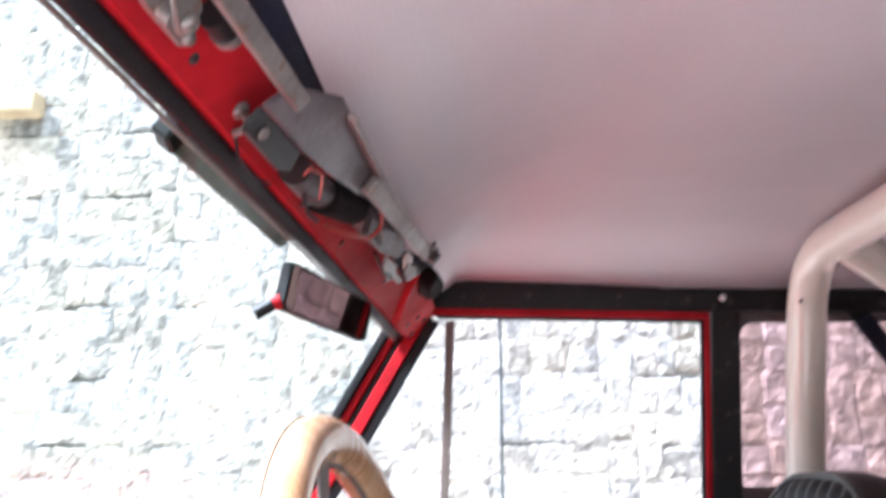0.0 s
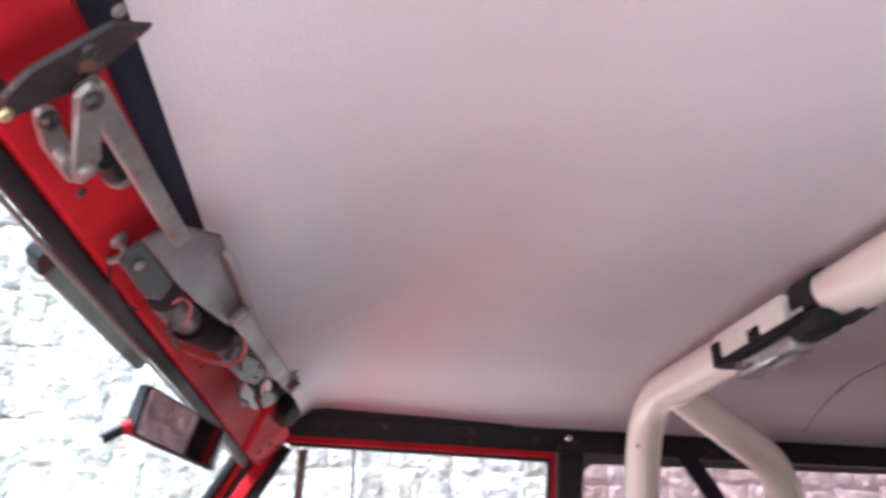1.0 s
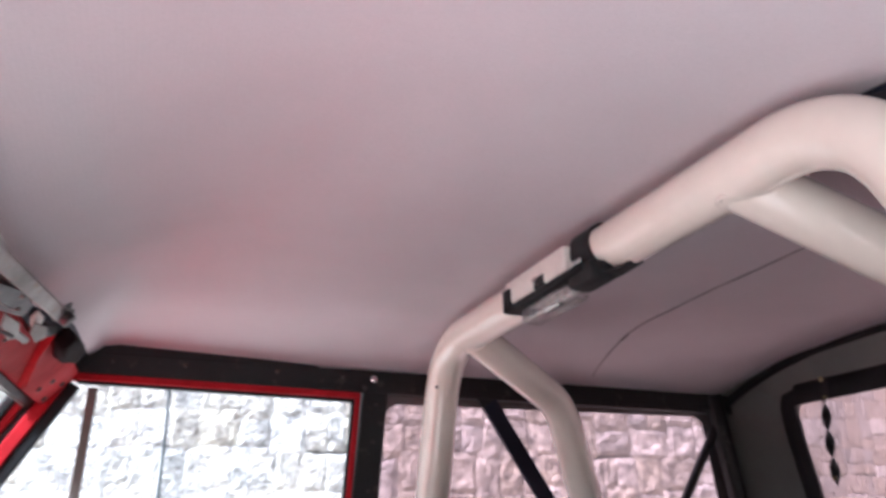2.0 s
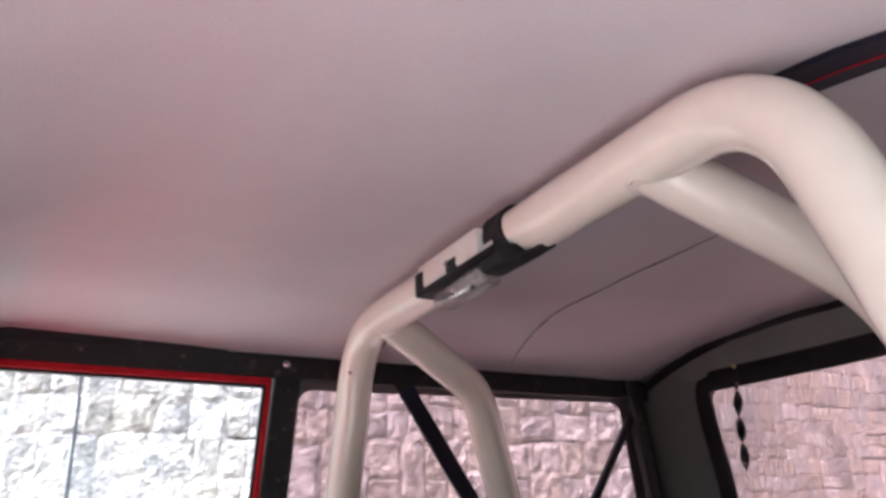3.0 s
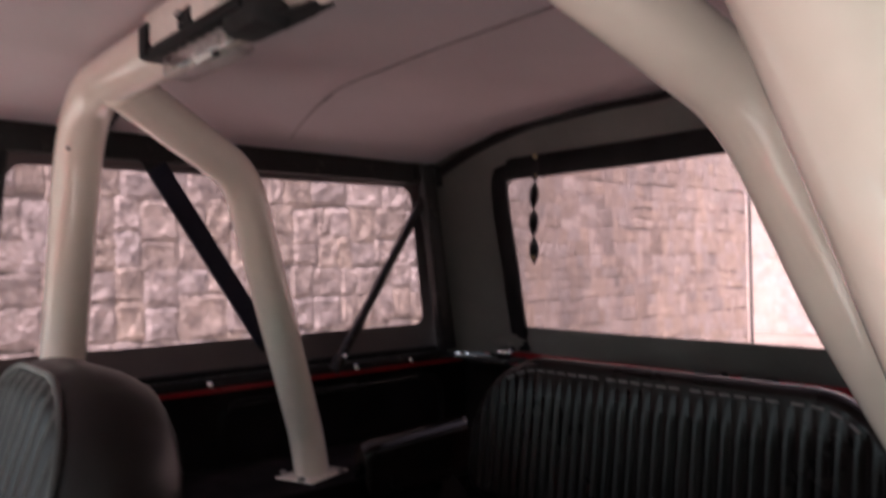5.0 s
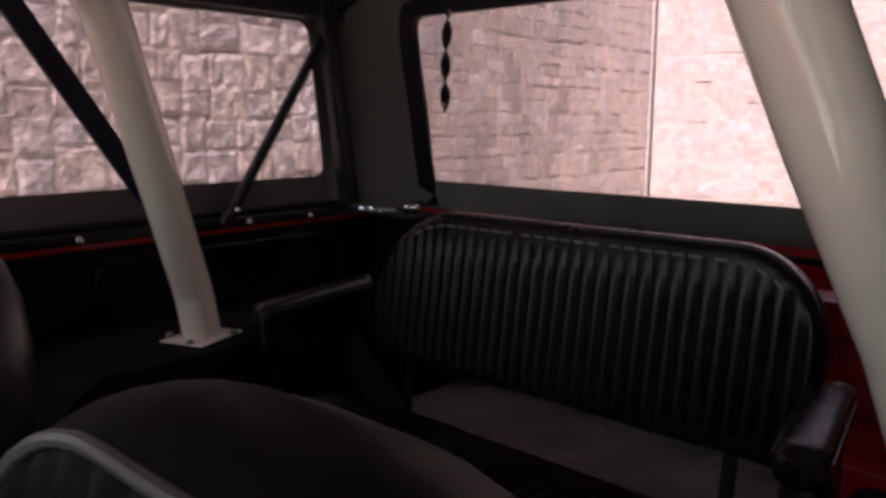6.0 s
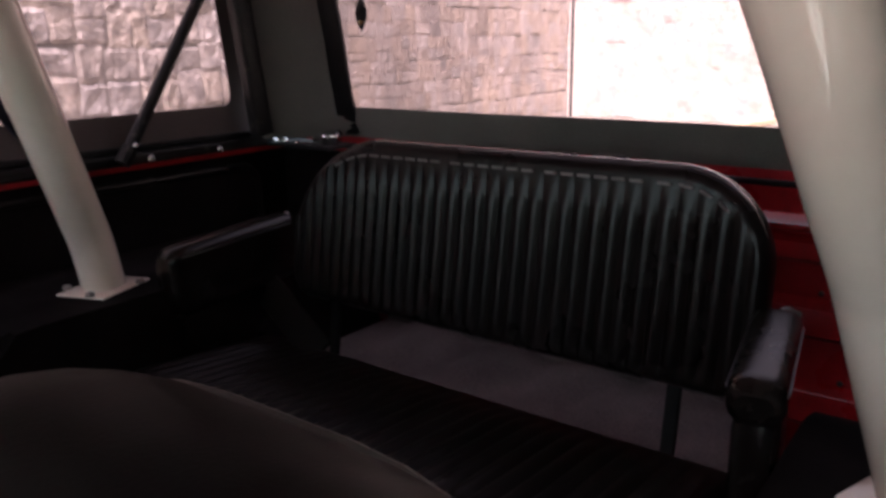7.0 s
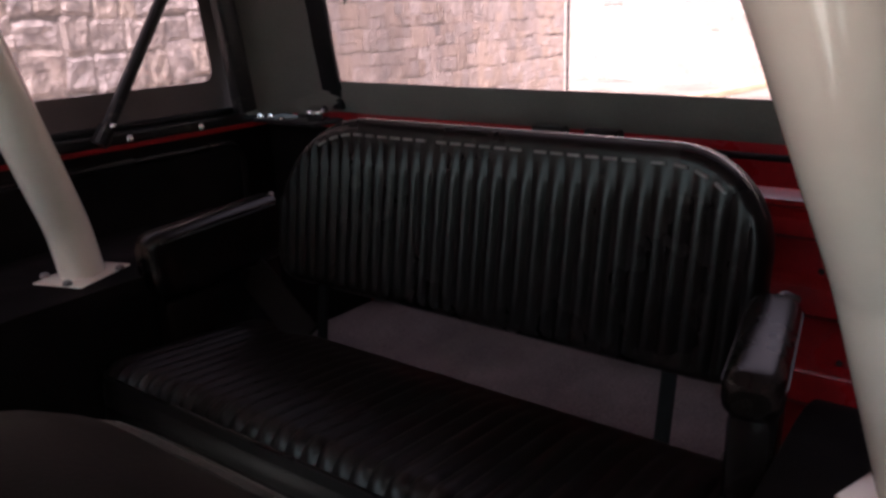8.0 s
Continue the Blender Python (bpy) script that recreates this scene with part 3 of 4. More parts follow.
screw((1.655, 0.640, 1.1585), (-0.2, -0.3, 1), CHROME, latch, 0.006, 0.005)

# ---- windscreen ----
hdr = thing("windscreen_frame", "red painted windscreen frame with black glass rubber", "windscreen frame", "structure")
part("header_panel", grid_sheet(span(-0.02, 1.53, 32), (0.022, 0.028, 0.05, 0.07, 0.086, 0.0905), lambda u, v, w: header(u, v, (0.008 if 0.027 < v < 0.087 else 0.0) - w), 0.02), RED, hdr, smooth=True)
part("header_trim", grid_sheet(span(-0.02, 1.53, 32), (-0.058, -0.03, -0.015, 0.0, 0.012, 0.024), lambda u, v, w: header(u, v, 0.003 * (v < 0.02) - w), 0.02), NAVY_TRIM, hdr, "blue-black vinyl strip under the roof edge")
part("glass_rubber", sweep([header(u, 0.0975) for u in span(-0.02, 1.53, 26)], round_rect(-0.0075, 0.0075, -0.010, 0.005, 0.004, 3), up=HN), RUBBER, hdr, "black glass rubber", True)
part("rubber_edge", sweep([header(u, 0.108, -0.002) for u in span(0.02, 1.50, 26)], round_rect(-0.0018, 0.0018, -0.004, 0.004, 0.0010, 2), up=HN), RUN_CHANNEL, hdr, "dusty pink-grey lip of the rubber")
for sgn in (1, -1):
    py = 0.700 if sgn > 0 else -0.800
    lean = Vector((0.867, 0, -0.498))
    run_x = lambda off, z: Vector((-0.105 + off + 0.575 * (z - 1.584), py, z))
    for nm, off, wide, deep, set_out, mat in (("side_rubber", 0.011, 0.019, 0.040, 0.0, RUBBER), ("side_post", 0.031, 0.015, 0.030, 0.006, RED), ("post_groove", 0.049, 0.017, 0.024, 0.010, RUBBER)):
        shift = Vector((0, sgn * set_out, 0))
        part(nm, beam(run_x(off, 1.60) + shift, run_x(off, 1.08) + shift, deep, wide, up=lean, bevel=0.004), mat, hdr)
gus = bmesh.new()
g = [header(u, v, w) for w in (0.004, 0.020) for u, v in ((-0.01, -0.004), (0.40, -0.002), (0.34, 0.040), (0.24, 0.088), (-0.01, 0.088))]
gv = [gus.verts.new(p) for p in g]
gus.faces.new(gv[:5]), gus.faces.new(gv[:4:-1])
for k in range(5):
    gus.faces.new((gv[k], gv[(k + 1) % 5], gv[5 + (k + 1) % 5], gv[5 + k]))
bmesh.ops.bevel(gus, geom=list(gus.edges), offset=0.004, segments=2, affect="EDGES")
gusset = part("corner_gusset", gus, RED, hdr, "chipped red corner gusset")
for u, v in ((0.05, 0.035), (0.13, 0.045), (0.06, 0.075), (0.16, 0.07)):
    screw(header(u, v, 0.020), HN, DARK_STEEL, gusset, 0.006, 0.004)
glass = bmesh.new()
q = [header(0.0, 0.10, -0.006), header(1.50, 0.10, -0.006), header(1.50, 0.62, -0.006), header(0.0, 0.62, -0.006)]
vs = [glass.verts.new(p) for p in q] + [glass.verts.new(p - HN * 0.005) for p in q]
for k in ((0, 1, 2, 3), (7, 6, 5, 4), (0, 1, 5, 4), (1, 2, 6, 5), (2, 3, 7, 6), (3, 0, 4, 7)):
    glass.faces.new([vs[j] for j in k])
part("windscreen_pane", glass, SCREEN_GLASS, hdr).visible_shadow = False
cowl = part("dashboard", box(-0.75, -0.26, -0.74, 0.74, 0.55, 1.10, 0.03), RED)
tagged(cowl, "plain red dashboard and cowl under the windscreen", "dashboard", kind="structure")

# ---- rear cloth panel and window ----
def rear_at(u, v, w):
    a = max(0.0, (abs(u) - 0.56) / 0.14)
    return (1.70 + (1.45 - v) * 0.16 - 0.095 * a ** 1.6 - w + 0.003 * math.sin(11 * u + 7 * v) + 0.0016 * math.sin(37 * u + 31 * v + 3 * math.sin(5 * u)), u, v)


rear = thing("window_rear", "tinted plastic rear window with black binding in grey cloth", "window", "structure")
outer = [(u, min(v, roof_z(1.66, u) + 0.004)) for u, v in finer(round_rect(-0.725, 0.725, 1.167, 1.716, (0.05, 0.05, 0.005, 0.005), 4), 10)]
inner = finer(round_rect(-0.545, 0.545, 1.232, 1.590, (0.03, 0.03, 0.006, 0.006), 4), 10)
part("cloth_panel", holed_panel(outer, inner, rear_at, -0.005, 6), REAR_CLOTH, rear, smooth=True)
frame_path = [(-0.566, 1.175), (-0.566, 1.612), (0.566, 1.612), (0.566, 1.175)]
frame_path = [(p.x, p.y) for p in rounded([Vector((u, v, 0)) for u, v in frame_path], 0.045, 6)]
frame_path = [(p[0] + (q[0] - p[0]) * j / 6, p[1] + (q[1] - p[1]) * j / 6) for p, q in zip(frame_path, frame_path[1:]) for j in range(6)] + [frame_path[-1]]
frame_bm = sweep([rear_at(u, v, 0.003) for u, v in frame_path], round_rect(-0.026, 0.026, -0.004, 0.006, 0.003, 2), up=(-1, 0, 0.0))
part("binding", frame_bm, RUBBER, rear, "black binding round the clear window", True)
part("pane", grid_sheet(span(-0.56, 0.56, 14), span(1.222, 1.60, 8), lambda u, v, w: rear_at(u, v, -0.006 - w + 0.001 * math.sin(19 * u)), 0.0015), REAR_TINTED, rear, smooth=True)
tail = thing("tailgate", "closed red steel tailgate with pressed ribs", "tailgate", "structure")
bm = bmesh.new()
prof = [(1.757, 1.173), (1.756, 1.100), (1.736, 1.087), (1.735, 1.079), (1.751, 1.073), (1.751, 1.069), (1.736, 1.060), (1.734, 1.035), (1.754, 1.025), (1.756, 0.970), (1.738, 0.957), (1.736, 0.915), (1.757, 0.903), (1.757, 0.832), (1.738, 0.819), (1.736, 0.770), (1.757, 0.755), (1.756, 0.60), (1.80, 0.60), (1.80, 1.173)]
a, b = [bm.verts.new((x, -0.7345, z)) for x, z in prof], [bm.verts.new((x, 0.7345, z)) for x, z in prof]
bm.faces.new(a), bm.faces.new(b[::-1])
for k in range(len(prof)):
    bm.faces.new((a[k], a[(k + 1) % len(prof)], b[(k + 1) % len(prof)], b[k]))
part("tailgate_skin", bm, DEEP_RED, tail)
part("corner_lining", box(1.700, 1.731, 0.40, 0.7335, 0.838, 1.137, 0.004), LINER, tail, "black lined inner corner")
part("carpet_upturn", box(1.726, 1.7335, -0.345, 0.462, 0.70, 0.835, 0.002), CARPET, tail, "grey carpet turned up the tailgate foot")
part("tailgate_seal", box(1.728, 1.742, -0.68, 0.68, 1.143, 1.153, 0.004), RUBBER, tail)
for yy, zz in ((-0.32, 0.99), (-0.40, 0.98), (-0.30, 0.86), (-0.44, 0.84)):
    screw((1.754, yy, zz), (-1, 0, 0), DARK_STEEL, tail, 0.005, 0.003)
for yy in (-0.05, 0.05):
    part("tailgate_catch", box(1.722, 1.754, yy - 0.03, yy + 0.03, 1.154, 1.172, 0.003), BLACK_PAINT, tail)

# ---- floor ----
floor = part("floor", box(-0.75, 1.80, -0.735, 0.735, 0.44, 0.50), DARK_CARPET)
tagged(floor, "black carpeted cabin floor", "floor", kind="structure")
cargo = part("floor_rear", grid_sheet(span(1.00, 1.745, 26), span(-0.345, 0.46, 80), lambda x, y, w: (x, y, 0.664 + 0.112 * max(0.0, min(1.0, (x - 1.34) / 0.16)) + (0.006 * math.sin(30 * y + 9 * x + 2 * math.sin(7 * y)) + 0.003 * math.sin(71 * y - 14 * x)) * max(0.0, min(1.0, (x - 1.34) / 0.16)) - w), 0.15), CARPET, smooth=True)
tagged(cargo, "grey carpet on the rear load floor", "carpet", kind="structure")
for sgn, nm in ((1, "passenger"), (-1, "driver")):
    top_z = 0.985 if sgn > 0 else 0.963
    prof = rounded([(0.80, 0.0, 0.50), (0.84, 0.0, top_z), (1.64 if sgn > 0 else 1.42, 0.0, top_z), (1.742, 0.0, 0.66), (1.742, 0.0, 0.50)], [0.16, 0.16 if sgn > 0 else 0.30, 0.05], 8)
    bm = bmesh.new()
    near, far = [bm.verts.new((q.x, sgn * 0.465, q.z)) for q in prof], [bm.verts.new((q.x, sgn * 0.734, q.z)) for q in prof]
    bm.faces.new(near), bm.faces.new(far[::-1])
    for k in range(len(prof)):
        bm.faces.new((near[k], near[(k + 1) % len(prof)], far[(k + 1) % len(prof)], far[k]))
    bmesh.ops.bevel(bm, geom=[e for e in bm.edges if all(abs(v.co.y - sgn * 0.465) < 1e-4 for v in e.verts)], offset=0.02, segments=3, affect="EDGES")
    wh = part("wheelhouse_" + nm, bm, LINER, smooth=True)
    tagged(wh, "black lined wheel housing", "wheel housing", kind="structure")


# ---- roll bar ----
bar = thing("roll_bar", "glossy cream-painted tubular roll bar with rear braces", "roll bar", at=(0.70, 0, 0.50))
bar_off = Matrix.Translation((-0.70, 0, -0.50))
R = 0.035


def bar_part(name, bm, mat, label="", parent=None):
    return part(name, place(bm, bar_off), mat, parent or bar, label, True)


hoop = [(0.703, -0.682, 0.505), (0.703, -0.706, 1.277), (0.703, -0.560, 1.656), (0.703, 0.485, 1.6635), (0.703, 0.632, 1.1845), (0.703, 0.59, 0.505)]
bar_part("hoop", tube(hoop, R, [0.233, 0.16, 0.167, 0.21], 32, 16), CREAM)
for sgn, brace in ((1, [(0.702, 0.353, 1.662), (0.947, 0.456, 1.549), (1.133, 0.570, 1.063), (1.140, 0.561, 0.985)]), (-1, [(0.70, -0.388, 1.659), (0.949, -0.457, 1.524), (0.985, -0.515, 1.360), (1.130, -0.543, 1.185), (1.230, -0.585, 0.967)])):
    xf, yf, zf = brace[-1][0], brace[-1][1], brace[-1][2] - 0.0035
    bar_part("brace", tube(brace, R * 0.98, [0.12, 0.12, 0.12], 28, 12), CREAM)
    plate = place(box(-0.058, 0.058, -0.046, 0.046, 0, 0.006, 0.003), Matrix.Translation((xf, yf, zf)) @ Matrix.Rotation(radians(20 * sgn), 4, "Z"))
    pl = bar_part("foot_plate", plate, CREAM)
    for dx, dy in ((0.044, 0.034), (0.044, -0.034), (-0.044, 0.034), (-0.044, -0.034)):
        bolt = place(screw_mesh(0.008, 0.007, 6), Matrix.Translation((xf + dx, yf + dy, zf + 0.006)))
        bar_part("bolt", bolt, STEEL, "bare steel bolt", pl)
for a, b in (((0.702, 0.353, 1.662), (0.947, 0.456, 1.549)), ((0.70, -0.388, 1.659), (0.949, -0.457, 1.524))):
    a, b = Vector(a), Vector(b)
    way = (b - a).normalized()
    side = way.cross(Vector((0, 1, 0))).normalized()
    up = side.cross(way)
    bead = []
    for k in range(40):
        off = (side * math.cos(math.pi * k / 20) + up * math.sin(math.pi * k / 20)) * R * 0.98
        lo, hi = 0.0, 0.12
        for step in range(24):
            mid = (lo + hi) / 2
            p = a + off + way * mid
            lo, hi = (mid, hi) if math.hypot(p.x - 0.703, p.z - 1.660) < R else (lo, mid)
        bead.append(a + off + way * (lo + 0.0006 * math.sin(9 * k)))
    bar_part("weld_bead", sweep(bead, circle(0.0034, 8), closed=True), CREAM, "painted weld bead")
for y in (-0.682, 0.59):
    bar_part("floor_plate", box(0.63, 0.77, y - 0.06, y + 0.06, 0.5005, 0.507, 0.002), CREAM)
bar_part("grub_screw", place(screw_mesh(0.0035, 0.0012, 8), facing((0.679, 0.478, 1.577), (-0.72, -0.69, 0.1))), DARK_STEEL)

# ---- lamp strapped to the bar ----
lamp = thing("work_lamp", "small white plastic lamp with clear lens strapped to the roll bar", "lamp")
part("housing", box(0.652, 0.692, -0.105, 0.085, 1.6345, 1.674, 0.005, 3), WHITE_PLASTIC, lamp, "", True)
part("base", box(0.650, 0.698, -0.150, 0.085, 1.6215, 1.634, 0.004), RUBBER, lamp, "black plastic base", True)
part("base_lip", box(0.648, 0.657, 0.064, 0.089, 1.624, 1.661, 0.003), RUBBER, lamp)
part("switch_notch", box(0.6505, 0.657, -0.046, -0.014, 1.634, 1.651, 0.002), RUBBER, lamp)
part("switch", tube([(0.652, -0.027, 1.641), (0.6445, -0.030, 1.645)], 0.0045, n=10), CHROME, lamp, "bright switch tip", True)
part("lens", box(0.655, 0.690, -0.108, 0.042, 1.595, 1.621, 0.007, 3), CLEAR_LENS, lamp, "clear ribbed lens", True)
for k in range(7):
    part("lens_rib", box(0.6535, 0.656, -0.100 + 0.021 * k, -0.096 + 0.021 * k, 1.599, 1.618, 0.001), CLEAR_LENS, lamp)
part("reflector", box(0.662, 0.684, -0.09, 0.02, 1.6165, 1.6205, 0.001), CHROME, lamp)
part("bulb", tube([(0.672, -0.055, 1.606), (0.672, -0.015, 1.606)], 0.005, n=10), CHROME, lamp, "", True)
strap = thing("lamp_strap", "black hook-and-loop strap round the roll bar", "strap")
part("loop", sweep([(0.703 + 0.0375 * math.cos(t), -0.126 + 0.006 * math.sin(t), 1.6595 + 0.0375 * math.sin(t)) for t in span(0, 2 * math.pi, 37)[:-1]], [(-0.0022, -0.024), (0.0022, -0.024), (0.0022, 0.024), (-0.0022, 0.024)], closed=True, up=(0, 1, 0)), WEBBING, strap, "", True)
part("tail", sweep(rounded([(0.664, -0.120, 1.628), (0.674, -0.150, 1.617), (0.694, -0.176, 1.616), (0.716, -0.196, 1.630)], 0.03, 5), [(-0.013, -0.0015), (0.013, -0.0015), (0.013, 0.0015), (-0.013, 0.0015)], up=(0.3, -0.2, 1)), WEBBING, strap)
part("strap_knot", box(0.654, 0.694, -0.168, -0.104, 1.604, 1.636, 0.010), WEBBING, strap, "", True)
part("buckle", box(0.660, 0.6645, -0.136, -0.112, 1.639, 1.646, 0.001), CHROME, strap, "small bright buckle")

# ---- twisted tie hanging at the rear window ----
tie = thing("hanging_tie", "twisted black cloth tie hanging by the rear window", "tie strap")
tx, ty = 1.638, 0.408
bm = bmesh.new()
rings = []
for k in range(49):
    t = k / 48
    z = 1.632 - 0.248 * t
    ang = 0.0 if t < 0.18 else (t - 0.18) * 4.05 * math.pi
    w = 0.0105
    ca, sa = math.cos(ang), math.sin(ang)
    dx, dy = 0.0 + 1.0 * sa * w, ca * w
    nx, ny = ca * 0.0015, -sa * 0.0015
    x = tx - 0.006 * math.sin(math.pi * t)
    y = ty + 0.014 * t
    rings.append([bm.verts.new((x + sx * dx + q * nx, y + sx * dy + q * ny, z)) for sx, q in ((-1, -1), (1, -1), (1, 1), (-1, 1))])
for a, b in zip(rings, rings[1:]):
    for k in range(4):
        bm.faces.new((a[k], a[(k + 1) % 4], b[(k + 1) % 4], b[k]))
bm.faces.new(rings[0]), bm.faces.new(rings[-1])
part("webbing", bm, WEBBING, tie)
screw((tx - 0.006, ty, 1.628), (-1, -0.2, 0), BRASS, tie, 0.006, 0.004, "snap", "small brass snap")
screw((tx - 0.003, ty - 0.001, 1.585), (-1, -0.2, 0), BRASS, tie, 0.0045, 0.003, "snap")
screw((tx - 0.004, ty + 0.013, 1.402), (-1, -0.4, 0), BRASS, tie, 0.0045, 0.003, "snap")


# ---- seats ----
def pleated_pad(width, height, r_top, r_bot, thick, ribs, border, depth, crown=0.0, back_bulge=0.02, plain_top=0.0, r_far=0.0, fade=0.02, roll=0.035):
    """An upholstered pad that stands in the xz plane, its pleated face to -y: width along x, height along z.
    r_far rounds the top corner at -x when it differs from the other."""
    bm = bmesh.new()
    nu, nv = max(ribs * 8, 40), 34
    hw = width / 2

    def corner(x, upper):
        return (r_far if r_far and x < 0 else r_top) if upper else r_bot

    def inset(x, upper):
        r = corner(x, upper)
        d = max(0.0, abs(x) - (hw - r))
        return r - math.sqrt(max(0.0, r * r - d * d))

    def rim_distance(x, v):
        upper = v > height / 2
        r = corner(x, upper)
        a, c = hw - abs(x), (height - v if upper else v)
        if a < r and c < r:
            return max(0.0, r - math.hypot(r - a, r - c))
        return max(0.0, min(a, c))

    xs = [-hw + width * i / nu for i in range(1, nu)]
    for e in (0.0, 0.00025, 0.0008, 0.0017):
        xs += [hw - e, e - hw]
    xs.sort()
    nu = len(xs) - 1
    front, back = [], []
    for j in range(nv + 1):
        t = 0.5 - 0.5 * math.cos(math.pi * j / nv)
        fr, bk = [], []
        for x in xs:
            v0, v1 = inset(x, False), height - inset(x, True)
            v = v0 + (v1 - v0) * t
            edge = 0.0 if j in (0, nv) else rim_distance(x, v)
            soft = min(1.0, edge / roll)
            soft = math.sqrt(1 - (1 - soft) ** 2)
            inside = min(1.0, max(0.0, (edge - border) / fade))
            if plain_top:
                rise = max(0.0, min(1.0, (height - v - plain_top) / 0.07))
                inside = min(inside, rise * rise * (3 - 2 * rise))
            rib = abs(math.sin(math.pi * ribs * (x / width + 0.5)))
            y = -thick / 2 * soft - inside * depth * (rib ** 1.15 - (0.9 if plain_top else 0.6)) - crown * (1 - (x / hw) ** 2) * inside
            yb = thick / 2 * soft + back_bulge * math.sin(math.pi * min(1, v / height)) * soft
            # at a low rounded edge the pleats swell outwards as well as forwards
            out = inside * depth * (rib ** 1.15 - 0.6) * max(0.0, 1 - v / 0.035) if fade < 0.02 else 0.0
            fr.append(bm.verts.new((x, y, v - out)))
            bk.append(bm.verts.new((x, yb, v)) if soft > 0 else fr[-1])
        front.append(fr)
        back.append(bk)
    for lay in (front, back):
        for j in range(nv):
            for i in range(nu):
                q = [lay[j][i], lay[j][i + 1], lay[j + 1][i + 1], lay[j + 1][i]]
                try:
                    bm.faces.new(q)
                except ValueError:
                    pass
    bmesh.ops.remove_doubles(bm, verts=bm.verts, dist=0.0002)
    return bm


def pad_rim(width, height, r_top, r_bot, inset=0.0):
    pts = round_rect(-width / 2 + inset, width / 2 - inset, inset, height - inset, (r_top, r_top, r_bot, r_bot), 10)
    return pts


def slab(loop, z0, z1):
    bm = bmesh.new()
    a, b = [bm.verts.new((u, v, z0)) for u, v in loop], [bm.verts.new((u, v, z1)) for u, v in loop]
    bm.faces.new(a[::-1]), bm.faces.new(b)
    for k in range(len(loop)):
        bm.faces.new((a[k], a[(k + 1) % len(loop)], b[(k + 1) % len(loop)], b[k]))
    return bm


def bucket_seat(x, y, low, recline, label, wide=0.47, bulge=0.075, mat=SHADED_SEAT_VINYL):
    seat = thing("bucket_seat", label, "seat", group="front seats", at=(x, y, 0.50))
    # local: the sitter looks to -x; pads are built facing -y and turned
    turn = Matrix.Rotation(radians(-90), 4, "Z")
    back_m = pose(0.045, 0, 0.16 - low, 0, recline, 0) @ turn
    part("backrest", place(pleated_pad(wide, 0.625, 0.185, 0.06, 0.13, 13, 0.024, 0.009, 0.006, bulge), back_m), mat, seat, "", True)
    rim = [back_m @ Vector((u, -0.0640, v)) for u, v in pad_rim(wide, 0.625, 0.163, 0.05, 0.0220)]
    part("piping", sweep(rim, circle(0.0048, 8), closed=True), VINYL_PIPE, seat, "", True)
    rim = [back_m @ Vector((u, 0.055, v)) for u, v in pad_rim(wide, 0.625, 0.185, 0.06, 0.014)]
    part("back_piping", sweep(rim, circle(0.004, 8), closed=True), VINYL_PIPE, seat, "", True)
    cush_m = pose(-0.44, 0, 0.20, 0, 0, 0) @ turn @ Matrix.Rotation(radians(-96), 4, "X")
    part("cushion", place(pleated_pad(0.48, 0.46, 0.10, 0.04, 0.14, 13, 0.045, 0.007, 0.01, 0.0), cush_m), mat, seat, "", True)
    part("seat_base", box(-0.42, 0.02, -0.19, 0.19, 0.0, 0.12, 0.01), BLACK_PAINT, seat)
    return seat


# Both seats share one vinyl: a lighter copy here, the shaded copy below.
bucket_seat(0.418, 0.288, -0.020, 18, "black vinyl bucket seat with pleated face and piping", 0.47, 0.03, PAD_VINYL)
bucket_seat(0.497, -0.382, 0.040, 9, "black vinyl bucket seat beside the open doorway")

bench = thing("rear_bench", "black vinyl rear bench with pleated back and armrests", "bench seat", at=(1.30, 0, 0.664))
bo = Matrix.Translation((-1.30, 0, -0.664))
turn = Matrix.Rotation(radians(-90), 4, "Z")
back_m = bo @ pose(1.425, 0.005, 0.926, 0, 9, 0) @ turn
BW, BH = 0.806, 0.287
RIM_R, BAND_R = (0.112, 0.176, 0.05, 0.05), (0.116, 0.181, 0.04, 0.04)
part("backrest", place(pleated_pad(BW, BH, 0.125, 0.05, 0.060, 34, 0.008, 0.0062, 0.004, -0.010, 0.020, 0.19, 0.02, 0.016), back_m), VINYL, bench, "", True)
back_ob = bench.children[0]
rim = [back_m @ Vector((u, -0.0285, v)) for u, v in round_rect(-BW / 2 + 0.0110, BW / 2 - 0.0110, 0.0215, BH - 0.0190, RIM_R, 12) if v > 0.225]
part("piping", sweep(rim, circle(0.0014, 8)), VINYL_PIPE, back_ob, "", True)
top_rim = round_rect(-BW / 2 + 0.010, BW / 2 - 0.010, 0.010, BH - 0.008, BAND_R, 14)
top_pts = [back_m @ Vector((u, -0.013 + 0.012 * max(0.0, min(1.0, (0.21 - v) / 0.07)), v)) for u, v in finer(top_rim, 4) if v > 0.145]
part("top_band", sweep(top_pts, circle(0.0082, 14)), BAND, back_ob, "smooth glossy band along the top edge", True)
seam = [p for p in finer(round_rect(-BW / 2 + 0.019, BW / 2 - 0.019, 0.030, BH - 0.0265, (0.105, 0.168, 0.04, 0.04), 24), 40) if p[1] > 0.232]
run, due = 0.0, 0.01
